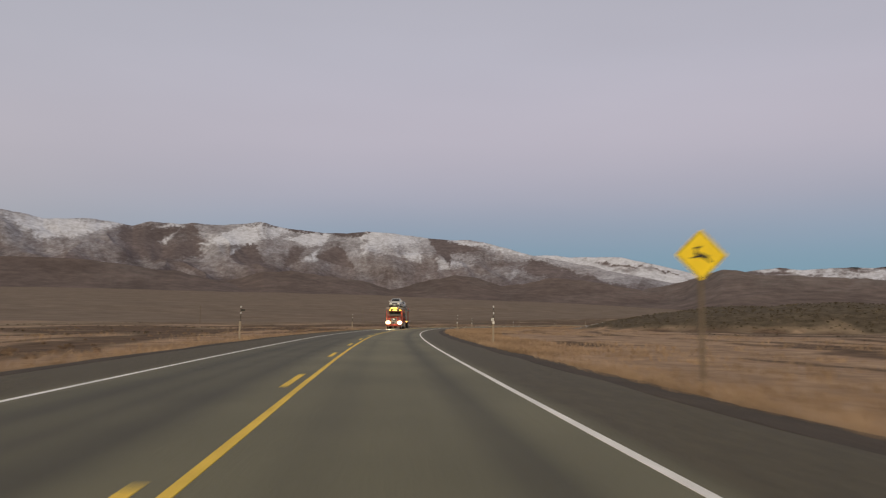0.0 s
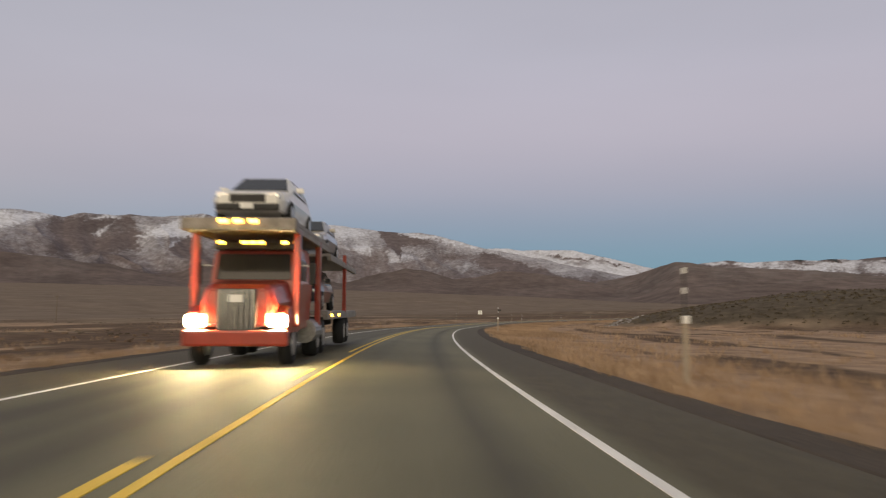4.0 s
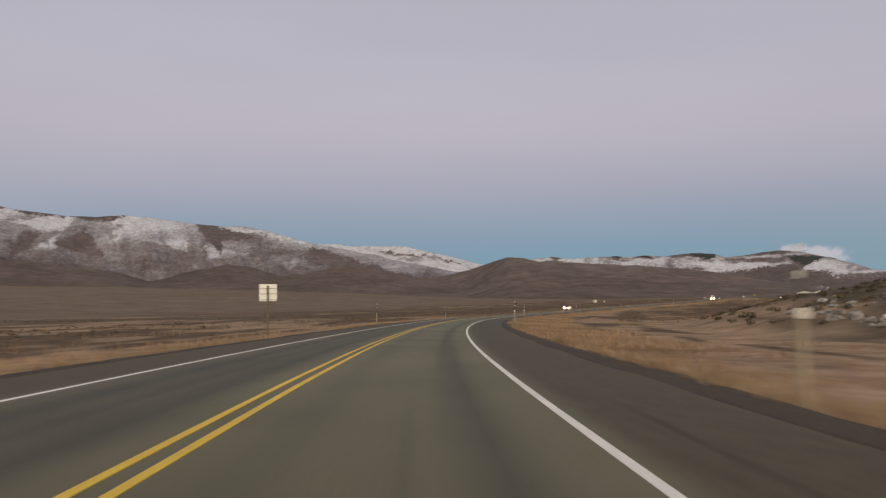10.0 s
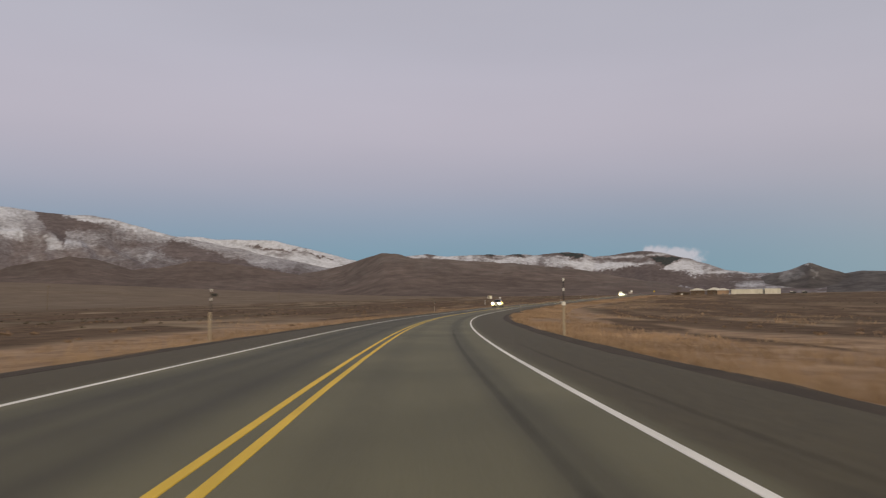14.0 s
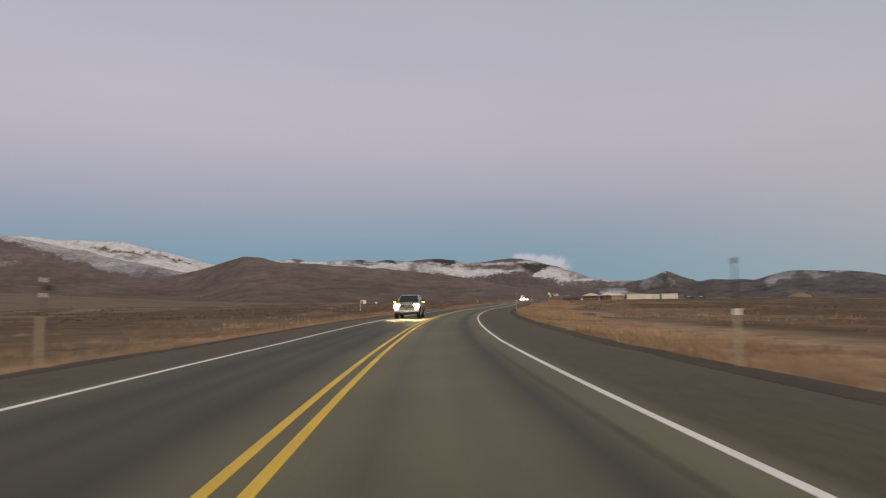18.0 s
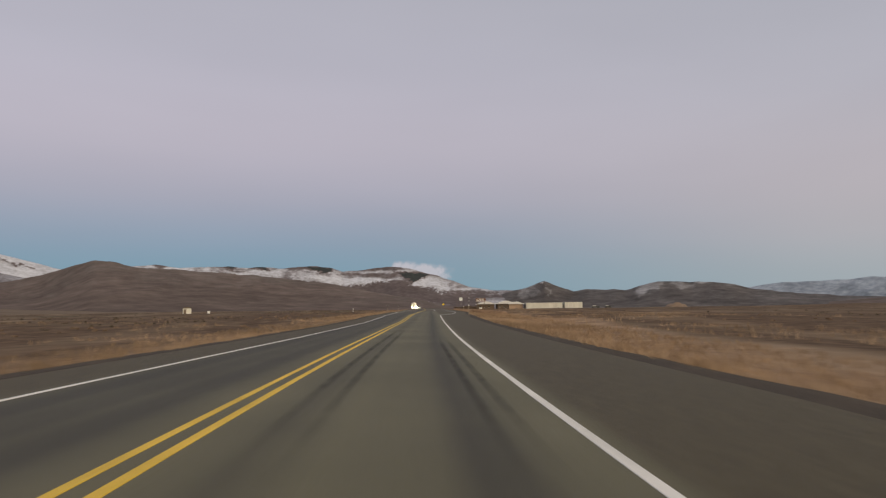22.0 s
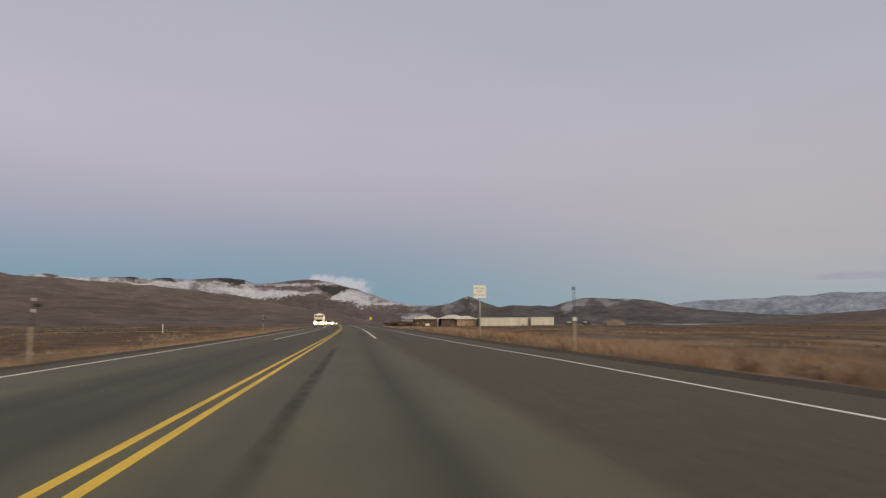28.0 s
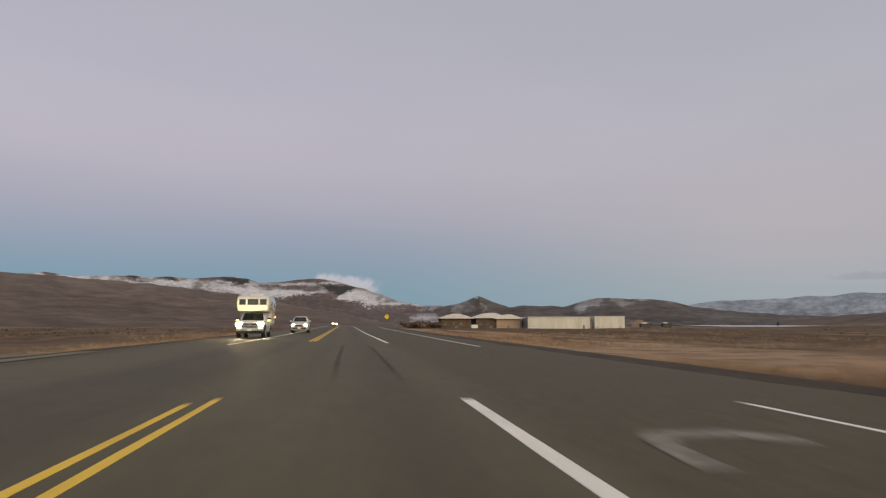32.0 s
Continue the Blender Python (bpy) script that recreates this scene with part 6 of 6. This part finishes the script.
for sx in (-1, 1):
    part("side_window", box((0.05, 0.8, 0.36), (sx * 1.19, 0.4, 2.6), 0.02), M_GLASS, rv, "dark window")
    part("side_window", box((0.05, 0.6, 0.4), (sx * 1.19, 2.4, 2.5), 0.02), M_GLASS, rv, "dark window")
    part("stripe", box((0.02, 3.6, 0.12), (sx * 1.2, 1.4, 2.18), 0.0), M_RACK, rv, "grey stripe")
    part("jack", box((0.09, 0.09, 1.5), (sx * 1.22, 1.35, 1.75), 0.01), M_STEEL, rv)
    part("marker_lamp", box((0.05, 0.12, 0.06), (sx * 1.19, 3.3, 1.62), 0.01), M_AMBER, rv, "lit amber lamp")
part("roof_vent", box((0.45, 0.5, 0.14), (-0.2, 0.4, 3.27), 0.04), M_WHITECAR, rv)
part("roof_unit", box((0.7, 0.9, 0.26), (0.1, 1.7, 3.3), 0.08), M_WHITECAR, rv)

# car hauler: red tractor under a head rack, loaded with cars
hm = road_pose(hauler_s, -2.05)
hl = thing("car_hauler", hm, "red car hauler truck with an overhead rack and amber lamps", "truck")
part("hood", hull([(-2.0, 0.74, 0.66, 0.95, 1.75), (-1.8, 0.86, 0.74, 0.9, 1.88), (-0.4, 0.98, 0.86, 0.9, 2.02)], 0.05), M_RED, hl)
part("cab", hull([(-0.42, 1.1, 1.04, 0.8, 2.0), (-0.3, 1.12, 1.02, 0.8, 2.75), (0.3, 1.12, 1.0, 0.8, 2.92), (1.7, 1.12, 1.02, 0.8, 2.95)], 0.04), M_RED, hl)
quad_pane("windshield", [(-0.92, -0.46, 2.04), (0.92, -0.46, 2.04), (0.88, -0.32, 2.68), (-0.88, -0.32, 2.68)], M_GLASS, hl)
g = part("grille", box((0.9, 0.08, 0.95), (0, -2.02, 1.3), 0.04), M_UNDER, hl, "dark upright grille")
for i in range(7):
    part("grille_bar", box((0.03, 0.05, 0.9), (-0.36 + 0.12 * i, -2.07, 1.3), 0.005), M_CHROME, g, "chrome bar")
part("number_plate", box((0.32, 0.02, 0.17), (0, -2.12, 1.55), 0.005), M_WHITEPAINT, hl)
part("bumper", box((2.35, 0.3, 0.36), (0, -2.02, 0.66), 0.06), M_RED, hl, "red bumper")
for sx in (-1, 1):
    part("fender", hull([(-1.95, 0.14, 0.12, 0.75, 1.22), (-1.6, 0.18, 0.15, 0.75, 1.4), (-0.6, 0.2, 0.16, 0.75, 1.36)], 0.03), M_RED, hl).location = (sx * 0.98, 0, 0)
    lamp(hl, sx * 0.92, -2.0, 1.05, 0.4, 0.28, M_HEAD, "lit warm headlight")
    part("side_window", box((0.04, 0.8, 0.55), (sx * 1.1, 0.35, 2.3), 0.03), M_GLASS, hl)
    mi = part("mirror", box((0.16, 0.1, 0.55), (sx * 1.42, -0.25, 2.2), 0.03), M_UNDER, hl)
    part("mirror_arm", box((0.3, 0.04, 0.04), (-sx * 0.0 + sx * 1.24, -0.22, 2.4), 0.005), M_STEEL, mi)
    part("rack_post", box((0.16, 0.2, 2.3), (sx * 1.2, -1.2, 2.05), 0.03), M_RED, hl, "red rack post")
    part("rack_post", box((0.16, 0.2, 2.5), (sx * 1.2, 2.3, 2.0), 0.03), M_RED, hl, "red rack post")
    part("rack_rail", box((0.14, 6.4, 0.22), (sx * 1.2, 1.3, 3.2), 0.02), M_RACK, hl)
    part("fuel_tank", rod(0.33, 0.33, 1.3, (sx * 0.98, 1.3, 0.72), 18, Matrix.Rotation(radians(-90), 4, "X"), bevel=0.04), M_STEEL, hl)
    part("lower_rail", box((0.14, 10.0, 0.22), (sx * 1.2, 9.0, 1.1), 0.02), M_RACK, hl)
    part("side_lamp", box((0.04, 0.22, 0.09), (sx * 1.29, 5.0, 1.12), 0.01), M_AMBER, hl, "lit amber lamp")
    part("side_lamp", box((0.04, 0.22, 0.09), (sx * 1.29, 7.0, 1.12), 0.01), M_AMBER, hl, "lit amber lamp")
    part("tail_post", box((0.14, 0.16, 2.4), (sx * 1.2, 9.5, 2.2), 0.02), M_RED, hl)
    part("upper_rail", box((0.14, 9.0, 0.16), (sx * 1.2, 9.2, 2.95), 0.02), M_RACK, hl)
    wheel(hl, sx * 1.0, -1.2, 0.5, 0.28)
    for y in (2.4, 3.6, 9.6, 10.8):
        wheel(hl, sx * 1.0, y, 0.5, 0.4)
dk = part("rack_deck", box((2.56, 6.2, 0.1), (0, 1.2, 3.28), 0.02), M_RACK, hl, "grey overhead deck")
part("rack_header", box((2.62, 0.3, 0.3), (0, -1.95, 3.24), 0.05), M_RACK, hl, "grey front beam")
part("sun_visor", box((1.9, 0.3, 0.16), (0, -0.45, 2.86), 0.03), M_UNDER, hl)
for x in (-0.34, 0.0, 0.34):
    part("rack_lamp", box((0.22, 0.06, 0.09), (x, -2.12, 3.3), 0.015), M_AMBER, hl, "lit amber lamp")
for x in (-0.78, -0.2, 0.0, 0.2, 0.78):
    part("cab_lamp", box((0.17, 0.06, 0.07), (x, -0.62, 2.95), 0.012), M_AMBER, hl, "lit amber lamp")
part("chassis", box((1.0, 13.0, 0.3), (0, 4.8, 0.85), 0.03), M_UNDER, hl)
part("trailer_deck", box((2.5, 9.6, 0.12), (0, 9.0, 1.2), 0.02), M_RACK, hl)
part("upper_deck", box((2.5, 8.8, 0.1), (0, 9.2, 3.05), 0.02), M_RACK, hl)
car(hm @ pose(0, 1.0, 3.33), M_WHITECAR, "white car strapped on the hauler's overhead rack", lit=False, tall=1.5)
car(hm @ pose(0, 6.9, 1.26), M_DARKCAR, "dark car loaded on the hauler's lower deck", lit=False)
car(hm @ pose(0, 8.0, 3.1), M_SILVER, "silver car loaded on the hauler's upper deck", lit=False)
car(at_place(698, 938, 40), M_WHITECAR, "white car parked at the corner of the cream hall", lit=False)
